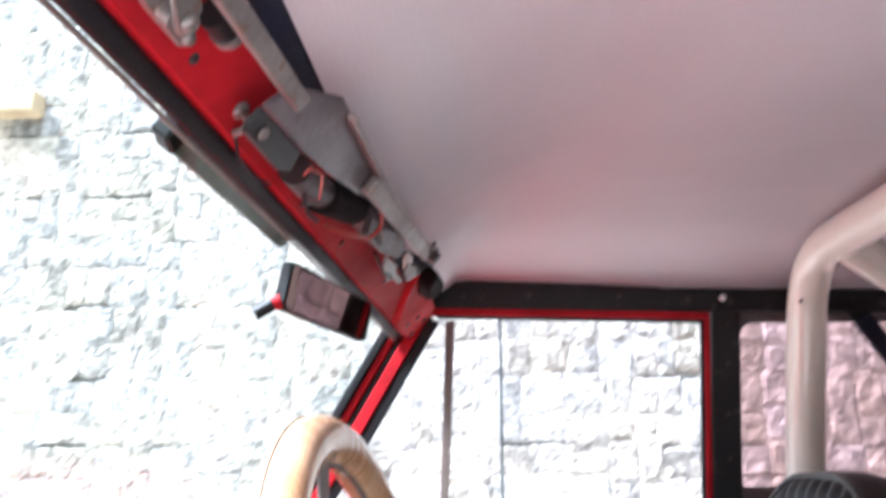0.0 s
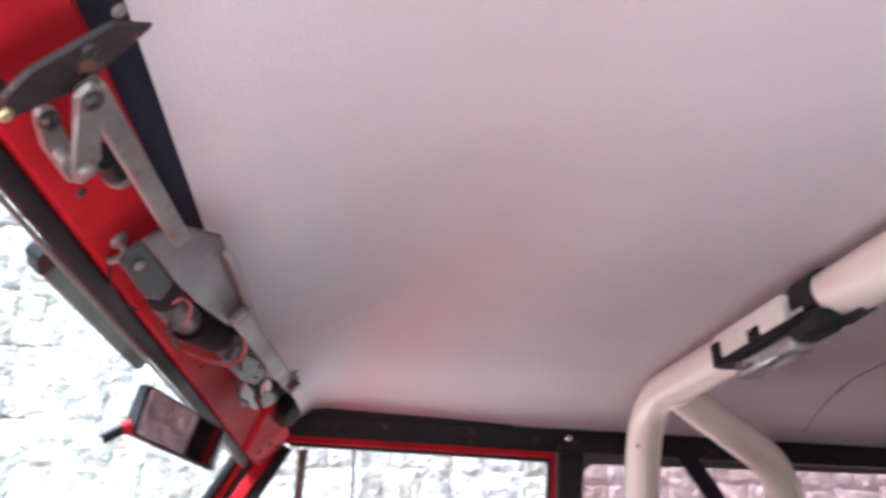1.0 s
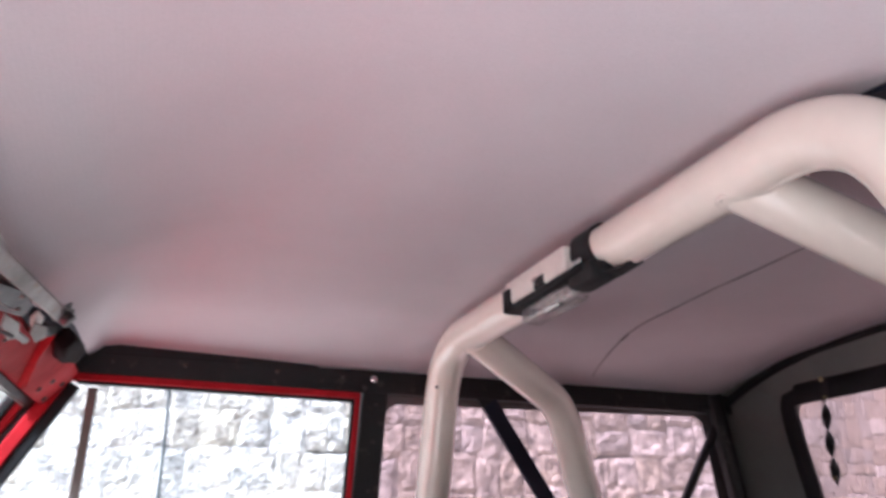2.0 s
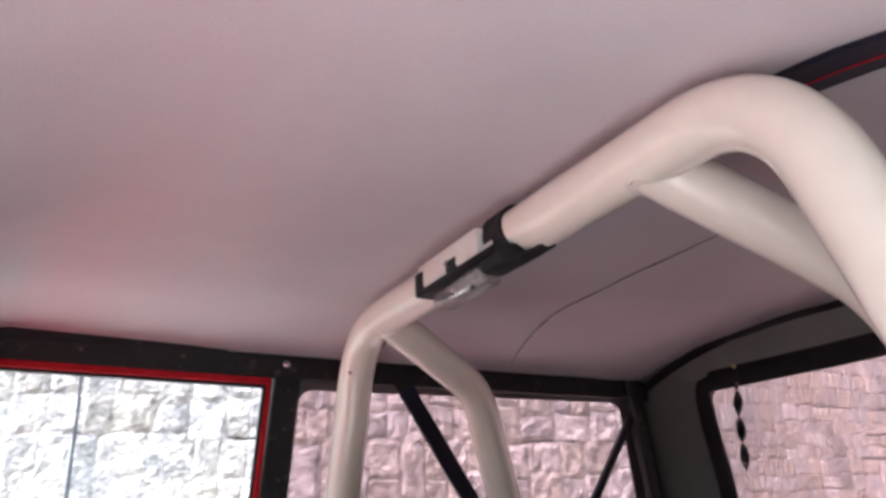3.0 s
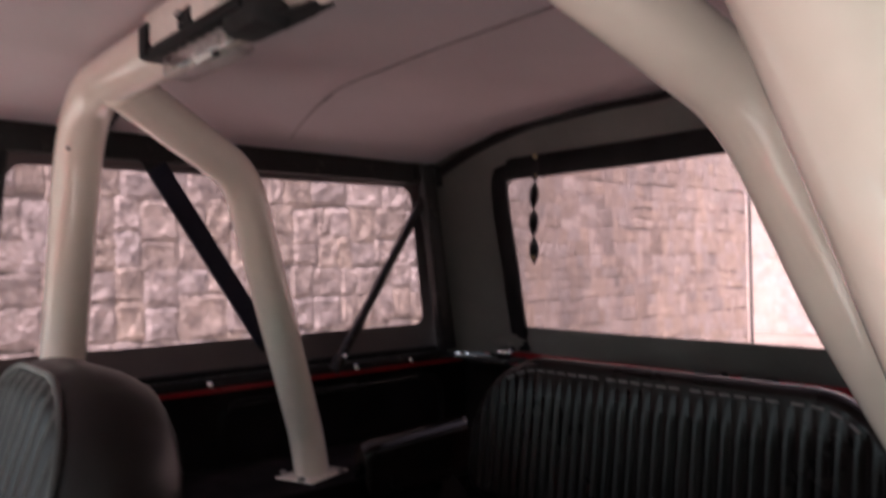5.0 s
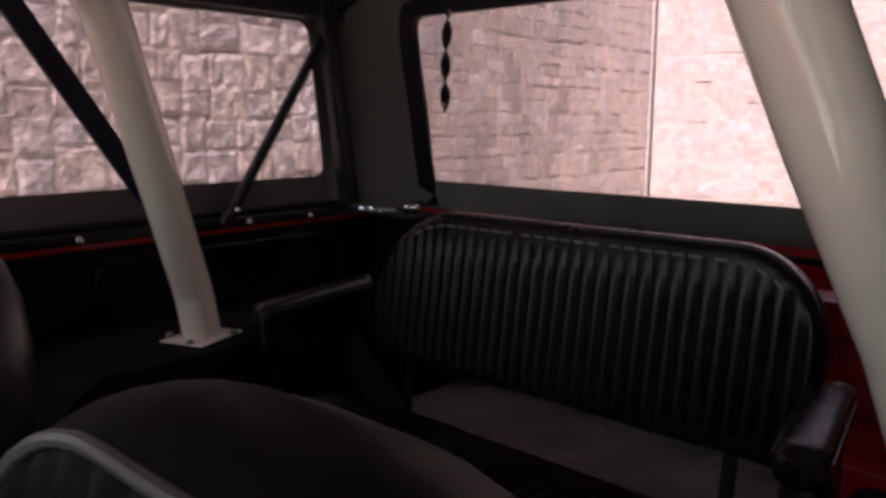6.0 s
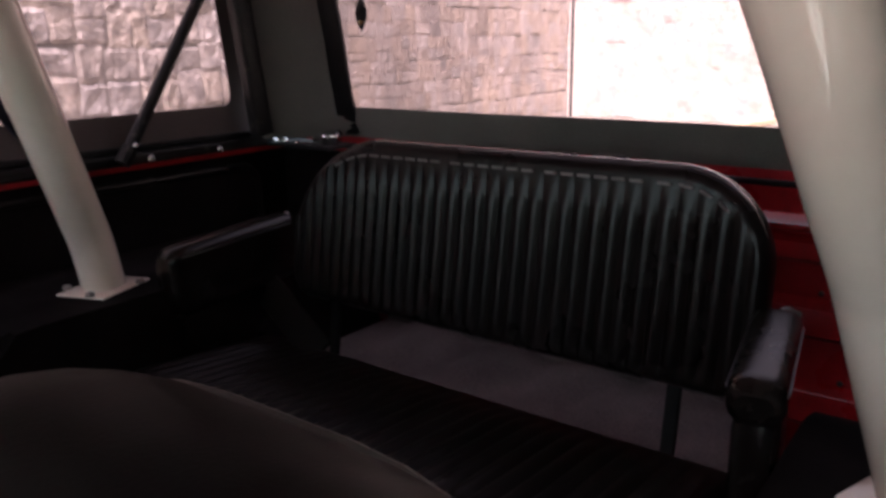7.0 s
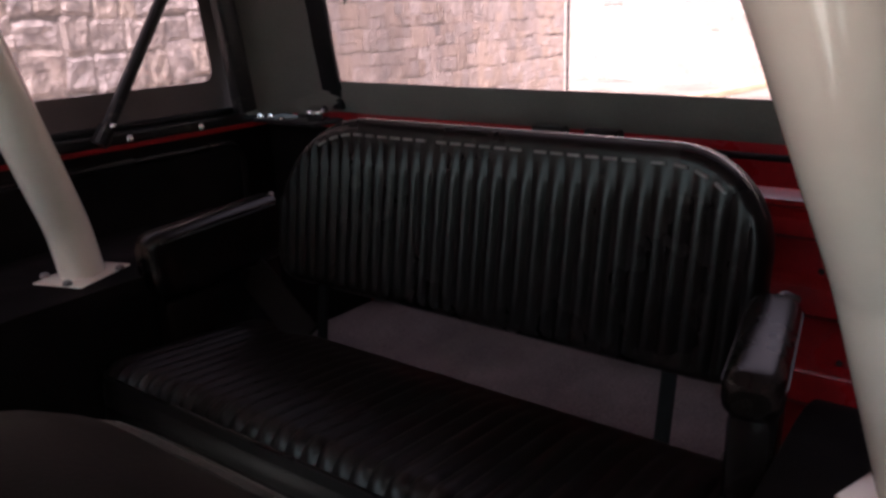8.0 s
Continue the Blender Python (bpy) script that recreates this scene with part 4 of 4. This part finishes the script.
for p, q in zip(seam, seam[1:]):
    run += math.hypot(q[0] - p[0], q[1] - p[1])
    if run < due:
        continue
    due += 0.0268
    lean = math.atan2(q[1] - p[1], q[0] - p[0])
    stitch_m = back_m @ Matrix.Translation((q[0], -0.0332, q[1])) @ Matrix.Rotation(-lean, 4, "Y")
    part("stitch", place(box(-0.009, 0.009, -0.0024, 0.0021, -0.0021, 0.0021, 0.001, 1), stitch_m), STITCH, back_ob)
cush_m = bo @ pose(1.076, 0.004, 0.832, 0, 0, 0) @ turn @ Matrix.Rotation(radians(-96), 4, "X")
part("cushion", place(pleated_pad(0.95, 0.33, 0.05, 0.05, 0.10, 36, 0.005, 0.0060, 0.010, 0.0, 0.035, 0.0, 0.004), cush_m), PAD_VINYL, bench, "", True)
rim = [cush_m @ Vector((u, -0.032, v)) for u, v in pad_rim(0.95, 0.33, 0.05, 0.05, 0.004)]
part("cushion_piping", sweep(rim, circle(0.0024, 8), closed=True), VINYL, bench, "", True)
front_m = cush_m @ Matrix.Rotation(radians(90), 4, "X")
part("cushion_front", place(slab(round_rect(-0.473, 0.473, 0.002, 0.20, 0.048, 10), -0.052, 0.031), front_m), WORN_VINYL, bench, "smooth worn front of the cushion")
part("cushion_pan", place(box(1.10, 1.33, -0.42, 0.42, 0.752, 0.775, 0.006), bo), BLACK_PAINT, bench)
for yy in (0.297, -0.300):
    part("upright", place(beam((1.383, yy, 0.762), (1.425, yy, 1.05), 0.020, 0.008, up=(1, 0, 0)), bo), RUBBER, bench)
for xx in (1.13, 1.31):
    for yy in (-0.36, 0.36):
        part("leg", place(beam((xx, yy, 0.664), (xx, yy, 0.755), 0.03, 0.02, up=(1, 0, 0)), bo), BLACK_PAINT, bench)
for sgn in (1, -1):
    # each arm: middle of its top, half length, half width, turn about the vertical
    xm, yc, hx, hw, swing = (1.325, 0.468, 0.140, 0.027, 3) if sgn > 0 else (1.305, -0.431, 0.110, 0.028, 8.5)
    low = -0.100 if sgn > 0 else -0.030
    arm_m = bo @ pose(xm, yc, 1.038, 0, -2, swing)
    arm_bm = bmesh.new()
    rings = []
    for k in range(25):
        u = -1 + k / 12
        nose = math.sqrt(max(0.0, 1 - max(0.0, (-u - 0.76) / 0.24) ** 2)) if u > -0.999 else 0.12
        tail_in = math.sqrt(max(0.0, 1 - max(0.0, (u - 0.88) / 0.12) ** 2)) if u < 0.999 else 0.12
        q = max(0.12, min(nose, tail_in)) ** 0.7
        top, bot = 0.020 - 0.016 * (1 - q), low + 0.35 * (0.020 - low) * (1 - q)
        rings.append([arm_bm.verts.new((u * hx, a, b)) for a, b in round_rect(-hw * (0.55 + 0.45 * q), hw * (0.55 + 0.45 * q), bot, top, min(0.019, (top - bot) * 0.45), 6)])
    for a, b in zip(rings, rings[1:]):
        for k in range(len(a)):
            arm_bm.faces.new((a[k], a[(k + 1) % len(a)], b[(k + 1) % len(b)], b[k]))
    arm_bm.faces.new(rings[0]), arm_bm.faces.new(rings[-1])
    arm = part("armrest", place(arm_bm, arm_m), ARM_VINYL, bench, "padded vinyl armrest", True)
    part("arm_panel", place(box(-hx + 0.012, hx - 0.01, -hw + 0.007, hw - 0.007, -0.24, low + 0.004, 0.012), arm_m), VINYL, bench, "", True)
    loop = [arm_m @ Vector((u, v, 0.004)) for u, v in round_rect(-hx * 0.93, hx * 0.96, -hw * 1.005, hw * 1.005, 0.018, 5)]
    part("arm_piping", sweep(loop, circle(0.0014, 6), closed=True), VINYL_PIPE, arm, "", True)
    part("arm_bracket", place(tube([(hx - 0.012, 0, 0.006), (hx + 0.008, sgn * 0.004, 0.014), (hx + 0.018, sgn * 0.020, 0.004)], 0.0055, 0.02, 10), arm_m), STEEL, bench, "", True)
part("side_flap", place(beam((1.39, 0.468, 0.945), (1.375, 0.312, 0.845), 0.056, 0.012, up=(-0.6, -0.2, 0.5), bevel=0.0055), bo), WORN_VINYL, bench, "rounded strip hanging beside the backrest", True)

# ---- steering wheel ----
wheel = thing("steering_wheel", "light varnished wood-rimmed steering wheel", "steering wheel", at=(0.0, -0.331, 1.132))
wm = Matrix.Rotation(radians(-6), 4, "Z") @ Matrix.Rotation(radians(76), 4, "Y")
RIM = 0.188
ring = [wm @ Vector((RIM * math.cos(t), RIM * math.sin(t), 0)) for t in span(0, 2 * math.pi, 73)[:-1]]
rim_ob = part("rim", sweep(ring, circle(0.0187, 20), closed=True), WOOD, wheel, "", True)
groove = [wm @ Vector(((RIM + 0.0186) * math.cos(t), (RIM + 0.0186) * math.sin(t), -0.003)) for t in span(0, 2 * math.pi, 73)[:-1]]
part("inlay", sweep(groove, circle(0.0009, 6), closed=True), DARK_WOOD, rim_ob)
groove = [wm @ Vector(((RIM - 0.0182) * math.cos(t), (RIM - 0.0182) * math.sin(t), 0.0)) for t in span(0, 2 * math.pi, 73)[:-1]]
part("metal_band", sweep(groove, circle(0.0028, 6), closed=True), STEEL, rim_ob)
for k in range(3):
    t = radians(180 + 120 * k)
    a, b = wm @ Vector((0.03 * math.cos(t), 0.03 * math.sin(t), -0.03)), wm @ Vector((0.182 * math.cos(t), 0.182 * math.sin(t), 0))
    part("spoke", beam(a, b, 0.026, 0.004, up=wm @ Vector((0, 0, 1))), STEEL, wheel)
part("hub", tube([wm @ Vector((0, 0, -0.05)), wm @ Vector((0, 0, -0.02))], 0.045, n=20), BLACK_PAINT, wheel, "", True)
part("column", tube([wm @ Vector((0, 0, -0.30)), wm @ Vector((0, 0, -0.05))], 0.026, n=16), BLACK_PAINT, wheel, "", True)

# ---- interior mirror ----
mirror = thing("rear_view_mirror", "black-framed interior mirror on a ball arm", "mirror")
mc = Vector((-0.084, -0.100, 1.464))
mu = Vector((0.266, 0.964, -0.019)).normalized()
mf = Vector((0.947, -0.265, -0.182))
mf = (mf - mu * mf.dot(mu)).normalized()
mup = mf.cross(mu)
if mup.z < 0:
    mup = -mup
mm = Matrix((mu, mup, mu.cross(mup))).transposed().to_4x4()
mm.translation = mc
front = 1 if mu.cross(mup).dot(mf) > 0 else -1
shape = round_rect(-0.104, 0.104, -0.025, 0.025, 0.008, 5)

part("mirror_case", place(slab(shape, -0.007 * front, 0.0035 * front), mm), RUBBER, mirror)
part("mirror_glass", place(slab([(u * 0.965, v * 0.90) for u, v in shape], 0.0036 * front, 0.0046 * front), mm), MIRROR, mirror, "dull mirror glass")
ball = Vector((-0.121, -0.197, 1.448))
part("mirror_arm", tube([mm @ Vector((-0.08, -0.006, -0.008 * front)), ball, ball + Vector((-0.018, -0.004, -0.012))], 0.0062, 0.006, 10), RUBBER, mirror, "", True)
part("mirror_ring", tube([ball + Vector((0.006, 0.001, 0.002)), ball + Vector((-0.001, 0.0, -0.001))], 0.0072, n=12), RED, mirror, "red collar on the arm", True)

# ---- wiper gear under the header ----


def gear_at(u, v, w=0.0):
    return header(u + 0.033, v, w)


gear = thing("wiper_linkage", "oily steel wiper linkage bolted to the red header", "wiper linkage")


def prism(uv, w0, w1, bevel=0.002):
    bm = bmesh.new()
    a, b = [bm.verts.new(gear_at(u, v, w0)) for u, v in uv], [bm.verts.new(gear_at(u, v, w1)) for u, v in uv]
    bm.faces.new(a), bm.faces.new(b[::-1])
    for k in range(len(uv)):
        bm.faces.new((a[k], a[(k + 1) % len(uv)], b[(k + 1) % len(uv)], b[k]))
    if bevel:
        bmesh.ops.bevel(bm, geom=list(bm.edges), offset=bevel, segments=1, affect="EDGES")
    return bm


b1 = part("end_bracket", prism(((1.362, 0.067), (1.357, 0.024), (1.338, 0.004), (1.330, 0.050), (1.342, 0.088), (1.358, 0.083)), 0.034, 0.038), DARK_STEEL, gear, "dark plate bracket")
part("bracket_web", prism(((1.347, 0.090), (1.356, 0.088), (1.354, 0.076), (1.347, 0.076)), 0.008, 0.036), DARK_STEEL, b1)
screw(gear_at(1.349, 0.086, 0.038), HN, BRASS, b1, 0.0042, 0.003)
screw(gear_at(1.352, 0.040, 0.038), HN, DARK_STEEL, b1, 0.005, 0.003)
screw(gear_at(1.362, 0.020, 0.038), HN, STEEL, b1, 0.004, 0.002)
piv = part("pivot_plate", prism(((1.314, 0.067), (1.306, 0.061), (1.285, 0.066), (1.242, 0.063), (1.233, 0.069), (1.243, 0.077), (1.286, 0.078), (1.310, 0.073)), 0.016, 0.020), STEEL, gear)
screw(gear_at(1.303, 0.068, 0.020), HN, DARK_STEEL, piv, 0.006, 0.005)
screw(gear_at(1.245, 0.070, 0.020), HN, STEEL, piv, 0.0045, 0.004)
part("pivot_boss", tube([gear_at(1.275, 0.071, 0.018), gear_at(1.273, 0.071, 0.027)], 0.0055, n=14), STEEL, piv, "", True)
lev = part("lever", prism(((1.352, 0.050), (1.340, 0.046), (1.328, 0.056), (1.297, 0.062), (1.291, 0.078), (1.300, 0.080), (1.330, 0.066), (1.350, 0.060)), 0.049, 0.053), STEEL, gear)
screw(gear_at(1.342, 0.054, 0.053), HN, DARK_STEEL, lev, 0.0055, 0.004)
screw(gear_at(1.300, 0.072, 0.053), HN, STEEL, lev, 0.005, 0.004)
part("drive_rod", beam(gear_at(1.342, 0.050, 0.046), gear_at(1.150, 0.042, 0.046), 0.013, 0.010, up=HN, bevel=0.002), STEEL, gear, "grey steel channel rod")
part("damper", tube([gear_at(1.248, 0.052, 0.022), gear_at(1.226, 0.050, 0.022)], 0.0085, n=14), RUBBER, gear, "", True)
part("damper_ring", tube([gear_at(1.229, 0.0505, 0.022), gear_at(1.223, 0.050, 0.022)], 0.0100, n=14), STEEL, gear, "", True)
part("hook", tube([gear_at(1.132, 0.070, 0.008), gear_at(1.131, 0.071, 0.018), gear_at(1.127, 0.077, 0.018), gear_at(1.122, 0.083, 0.012)], 0.003, n=8), STEEL, gear, "", True)
screw(gear_at(1.132, 0.069, 0.008), HN, STEEL, gear, 0.007, 0.005)
part("thin_wire", tube([gear_at(1.123, 0.082, 0.012), gear_at(1.10, 0.092, 0.014), gear_at(1.06, 0.094, 0.012), gear_at(1.02, 0.088, 0.012)], 0.0012, 0.02, 6), RUBBER, gear)
b2 = part("motor_bracket", prism(((1.172, 0.075), (1.166, 0.083), (1.092, 0.082), (1.070, 0.074), (1.082, 0.058), (1.170, 0.062)), 0.036, 0.040), BLACK_PAINT, gear, "black folded motor bracket")
part("bracket_cover", prism(((1.178, 0.064), (1.168, 0.040), (1.098, 0.010), (0.860, 0.006), (0.850, 0.020), (0.93, 0.036), (1.003, 0.048), (1.085, 0.058)), 0.040, 0.044), COVER, b2, "glossy dark folded cover plate")
part("bracket_flange", prism(((1.078, 0.011), (0.870, 0.007), (0.868, 0.012), (1.074, 0.017)), 0.044, 0.054, 0.001), STEEL, b2)
screw(gear_at(1.147, 0.073, 0.040), HN, STEEL, b2, 0.005, 0.003)
arm_ob = part("long_arm", beam(gear_at(0.945, 0.024, 0.050), gear_at(0.545, -0.010, 0.050), 0.020, 0.012, up=HN, bevel=0.003), STEEL, gear, "long grey channel arm")
part("arm_end", tube([gear_at(0.556, -0.010, 0.036), gear_at(0.556, -0.010, 0.066)], 0.010, n=12), DARK_STEEL, arm_ob, "", True)
part("arm_tab", prism(((0.60, -0.012), (0.55, -0.026), (0.535, -0.020), (0.56, -0.004)), 0.054, 0.057, 0.001), DARK_STEEL, arm_ob)
part("motor", tube([gear_at(1.03, 0.066, 0.022), gear_at(0.985, 0.064, 0.022), gear_at(0.95, 0.060, 0.022)], 0.014, n=14), DARK_STEEL, gear, "dark wiper motor can", True)
part("motor_cap", tube([gear_at(0.945, 0.060, 0.022), gear_at(0.94, 0.059, 0.022), gear_at(0.87, 0.044, 0.024), gear_at(0.862, 0.042, 0.024)], 0.018, n=20), LINER, gear, "black oval motor cap", True)
part("gearbox", prism(((0.84, 0.03), (0.70, 0.004), (0.62, 0.006), (0.60, 0.030), (0.70, 0.045), (0.80, 0.052)), 0.010, 0.036, 0.006), DARK_STEEL, gear)
part("gear_lid", prism(((0.80, 0.030), (0.71, 0.012), (0.66, 0.016), (0.66, 0.032), (0.74, 0.042)), 0.036, 0.041, 0.002), DARK_STEEL, gear)
for u, v in ((0.78, 0.034), (0.70, 0.018), (0.67, 0.028)):
    screw(gear_at(u, v, 0.041), HN, STEEL, gear, 0.003, 0.003)
part("torn_flap", prism(((0.66, 0.040), (0.58, 0.034), (0.53, 0.046), (0.56, 0.058), (0.63, 0.052)), 0.030, 0.033, 0.001), STEEL, gear, "bent grey metal flap")
part("torn_flap", prism(((0.56, 0.020), (0.50, 0.010), (0.46, 0.018), (0.48, 0.034), (0.54, 0.032)), 0.036, 0.039, 0.001), RUN_CHANNEL, gear)
part("rust_tab", prism(((0.585, -0.004), (0.555, -0.030), (0.535, -0.024), (0.55, 0.004)), 0.046, 0.049, 0.001), DARK_STEEL, gear)
part("end_clip", prism(((0.555, 0.006), (0.51, 0.004), (0.48, 0.018), (0.51, 0.026), (0.55, 0.020)), 0.024, 0.030, 0.003), WHITE_PLASTIC, gear, "pale metal clip")
part("end_link", beam(gear_at(0.62, 0.05, 0.030), gear_at(0.48, 0.040, 0.030), 0.010, 0.005, up=HN), STEEL, gear)
part("end_boot", prism(((0.36, -0.020), (0.24, -0.026), (0.20, 0.004), (0.27, 0.022), (0.35, 0.010)), 0.018, 0.046, 0.006), LINER, gear, "black rubber end boot", True)
part("rubber_boot", tube([gear_at(0.47, 0.016, 0.020), gear_at(0.40, 0.004, 0.018)], 0.011, n=12), RUBBER, gear, "", True)
part("red_wire", tube([gear_at(1.04, 0.066, 0.036), gear_at(1.06, 0.060, 0.044), gear_at(1.03, 0.056, 0.044), gear_at(0.99, 0.068, 0.04)], 0.0013, 0.02, 6), WIRE_RED, gear)
part("red_wire", tube([gear_at(0.95, 0.034, 0.040), gear_at(0.86, 0.022, 0.046), gear_at(0.81, 0.032, 0.046), gear_at(0.80, 0.050, 0.042), gear_at(0.85, 0.066, 0.034), gear_at(0.88, 0.076, 0.02)], 0.0022, 0.05, 8), WIRE_RED, gear)
part("dark_wire", tube([gear_at(0.70, 0.05, 0.03), gear_at(0.64, 0.058, 0.04), gear_at(0.57, 0.05, 0.036), gear_at(0.52, 0.06, 0.02)], 0.002, 0.02, 6), RUBBER, gear)
part("dark_wire", tube([gear_at(1.00, 0.075, 0.03), gear_at(0.96, 0.082, 0.03), gear_at(0.90, 0.078, 0.02)], 0.002, 0.02, 6), RUBBER, gear)
for u, v in ((1.21, 0.072), (0.93, 0.076), (0.76, 0.07)):
    screw(gear_at(u, v, 0.008), HN, DARK_STEEL, hdr, 0.004, 0.002)

# ---- wiper outside the glass ----
wiper = thing("windscreen_wiper", "weathered grey-green windscreen wiper parked at the glass top", "wiper")
part("blade", prism(((1.128, 0.104), (1.130, 0.117), (1.115, 0.1215), (0.83, 0.1215), (0.822, 0.115), (0.83, 0.104)), -0.024, -0.016, 0.002), GREY_RUBBER, wiper)
part("blade_spine", beam(gear_at(1.12, 0.112, -0.028), gear_at(0.84, 0.112, -0.028), 0.006, 0.006, up=HN), RUBBER, wiper)
part("blade_clip", prism(((1.140, 0.104), (1.140, 0.117), (1.118, 0.123), (1.118, 0.104)), -0.028, -0.012, 0.002), RUBBER, wiper)


# ---- stonework, last ----
rng = random.Random(7)


def courses(x0, x1, z1, low, high, narrow, wide):
    """Cells of roughly coursed squared rubble: pairs of courses, now and then bridged by one tall block."""
    out, z, jog = [], 0.0, 0.24 * low
    while z < z1:
        h1, h2 = rng.uniform(low, high), rng.uniform(low, high)
        x = x0 - rng.uniform(0, wide)
        while x < x1:
            w = rng.uniform(narrow, wide)
            a, b = max(x, x0), min(x + w, x1)
            x += w
            if b - a < narrow * 0.4:
                continue
            pick = rng.random()
            foot, head = z + jog * rng.uniform(-1, 1), z + h1 + h2 + jog * rng.uniform(-1, 1)
            if pick < 0.22 and h1 + h2 < wide * 1.25:
                out.append((a, foot, b, head))
                continue
            mid = z + h1 + 1.3 * jog * rng.uniform(-1, 1)
            for lo, hi in ((foot, mid), (mid, head)):
                if w > narrow * 1.7 and rng.random() < 0.5:
                    c = a + (b - a) * rng.uniform(0.35, 0.65)
                    out += [(a, lo, c, hi), (c, lo, b, hi)]
                else:
                    out.append((a, lo, b, hi))
        z += h1 + h2
    return out


def stone_geometry(seed):
    """A unit block with a worn, uneven face towards -y: 4 x 4 face points and a skirt."""
    r = random.Random(seed)
    verts, faces = [], []
    us = (0.0, 0.16, 0.5, 0.84, 1.0)
    for j in range(5):
        for i in range(5):
            edge = i in (0, 4) or j in (0, 4)
            corner = i in (0, 4) and j in (0, 4)
            x, z = us[i] - 0.5, us[j] - 0.5
            if corner:
                x, z = x * r.uniform(0.86, 1.03), z * r.uniform(0.86, 1.03)
            elif edge:
                x, z = x * r.uniform(0.93, 1.06) + r.uniform(-0.07, 0.07) * (abs(x) < 0.49), z * r.uniform(0.93, 1.06) + r.uniform(-0.05, 0.05) * (abs(z) < 0.49)
            else:
                x, z = x + r.uniform(-0.05, 0.05), z + r.uniform(-0.05, 0.05)
            y = r.uniform(-0.06, 0.06) + (0.11 if edge else -0.30 * r.random())
            verts.append((x, y, z))
    for j in range(4):
        for i in range(4):
            a = j * 5 + i
            faces.append((a, a + 1, a + 6, a + 5))
    rim = [0, 1, 2, 3, 4, 9, 14, 19, 24, 23, 22, 21, 20, 15, 10, 5]
    base = len(verts)
    for k in rim:
        verts.append((verts[k][0], 1.0, verts[k][2]))
    for k in range(16):
        faces.append((rim[k], base + k, base + (k + 1) % 16, rim[(k + 1) % 16]))
    return verts, faces


GEO = [stone_geometry(s) for s in range(18)]
MESHES = []
for verts, faces in GEO:
    me = bpy.data.meshes.new("stone")
    me.from_pydata(verts, [], faces)
    me.materials.append(STONE)
    MESHES.append(me)


def lay_stones(cells, parent, base, to_world, mat, near, joint=-0.004, depth=0.05, rough=None):
    """Stones of the near stretch as objects, the rest joined."""
    verts, faces = [], []
    for x0, z0, x1, z1 in cells:
        w, h = x1 - x0 - joint, z1 - z0 - joint
        k = rng.randrange(len(GEO))
        d = depth * (rough(x0) if rough else 1.0) * rng.uniform(0.8, 1.5)
        m = to_world((x0 + x1) / 2, (z0 + z1) / 2) @ Matrix.Rotation(radians(rng.uniform(-4, 4)), 4, "Y") @ Matrix.Diagonal((w, d, h, 1))
        if near(x0, z0, x1, z1):
            ob = new("stone", MESHES[k])
            ob.parent = parent
            ob.matrix_world = m
        else:
            off = len(verts)
            verts += [tuple(m @ Vector(v)) for v in GEO[k][0]]
            faces += [tuple(off + i for i in f) for f in GEO[k][1]]
    me = bpy.data.meshes.new(base)
    me.from_pydata(verts, [], faces)
    me.materials.append(mat)
    ob = tagged(new(base, me), kind="stuff")
    ob.parent = parent
    return ob


lay_stones(courses(-7.2, 4.3, 5.0, 0.12, 0.24, 0.13, 0.31), wall_side, "far_stones", lambda x, z: Matrix.Translation((x, WALL_Y, z)), STONE, lambda a, b, c, d: a > -0.9 and c < 4.4 and b > 0.75 and d < 2.9, joint=-0.014, depth=0.050, rough=lambda x: 0.40 + 0.60 * ease((x - 0.3) / 1.6))
# Stones step brighter towards the wall's far end, painting light that grows there.
shade_step_cells = [[] for m in SHADE_STEP_STONE]
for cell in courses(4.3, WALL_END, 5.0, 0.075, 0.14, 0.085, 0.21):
    shade_step_cells[max(0, min(3, round(3 * ease((cell[0] - 5.0) / 3.0) + rng.uniform(-0.45, 0.45))))].append(cell)
for cells, mat in zip(shade_step_cells, SHADE_STEP_STONE):
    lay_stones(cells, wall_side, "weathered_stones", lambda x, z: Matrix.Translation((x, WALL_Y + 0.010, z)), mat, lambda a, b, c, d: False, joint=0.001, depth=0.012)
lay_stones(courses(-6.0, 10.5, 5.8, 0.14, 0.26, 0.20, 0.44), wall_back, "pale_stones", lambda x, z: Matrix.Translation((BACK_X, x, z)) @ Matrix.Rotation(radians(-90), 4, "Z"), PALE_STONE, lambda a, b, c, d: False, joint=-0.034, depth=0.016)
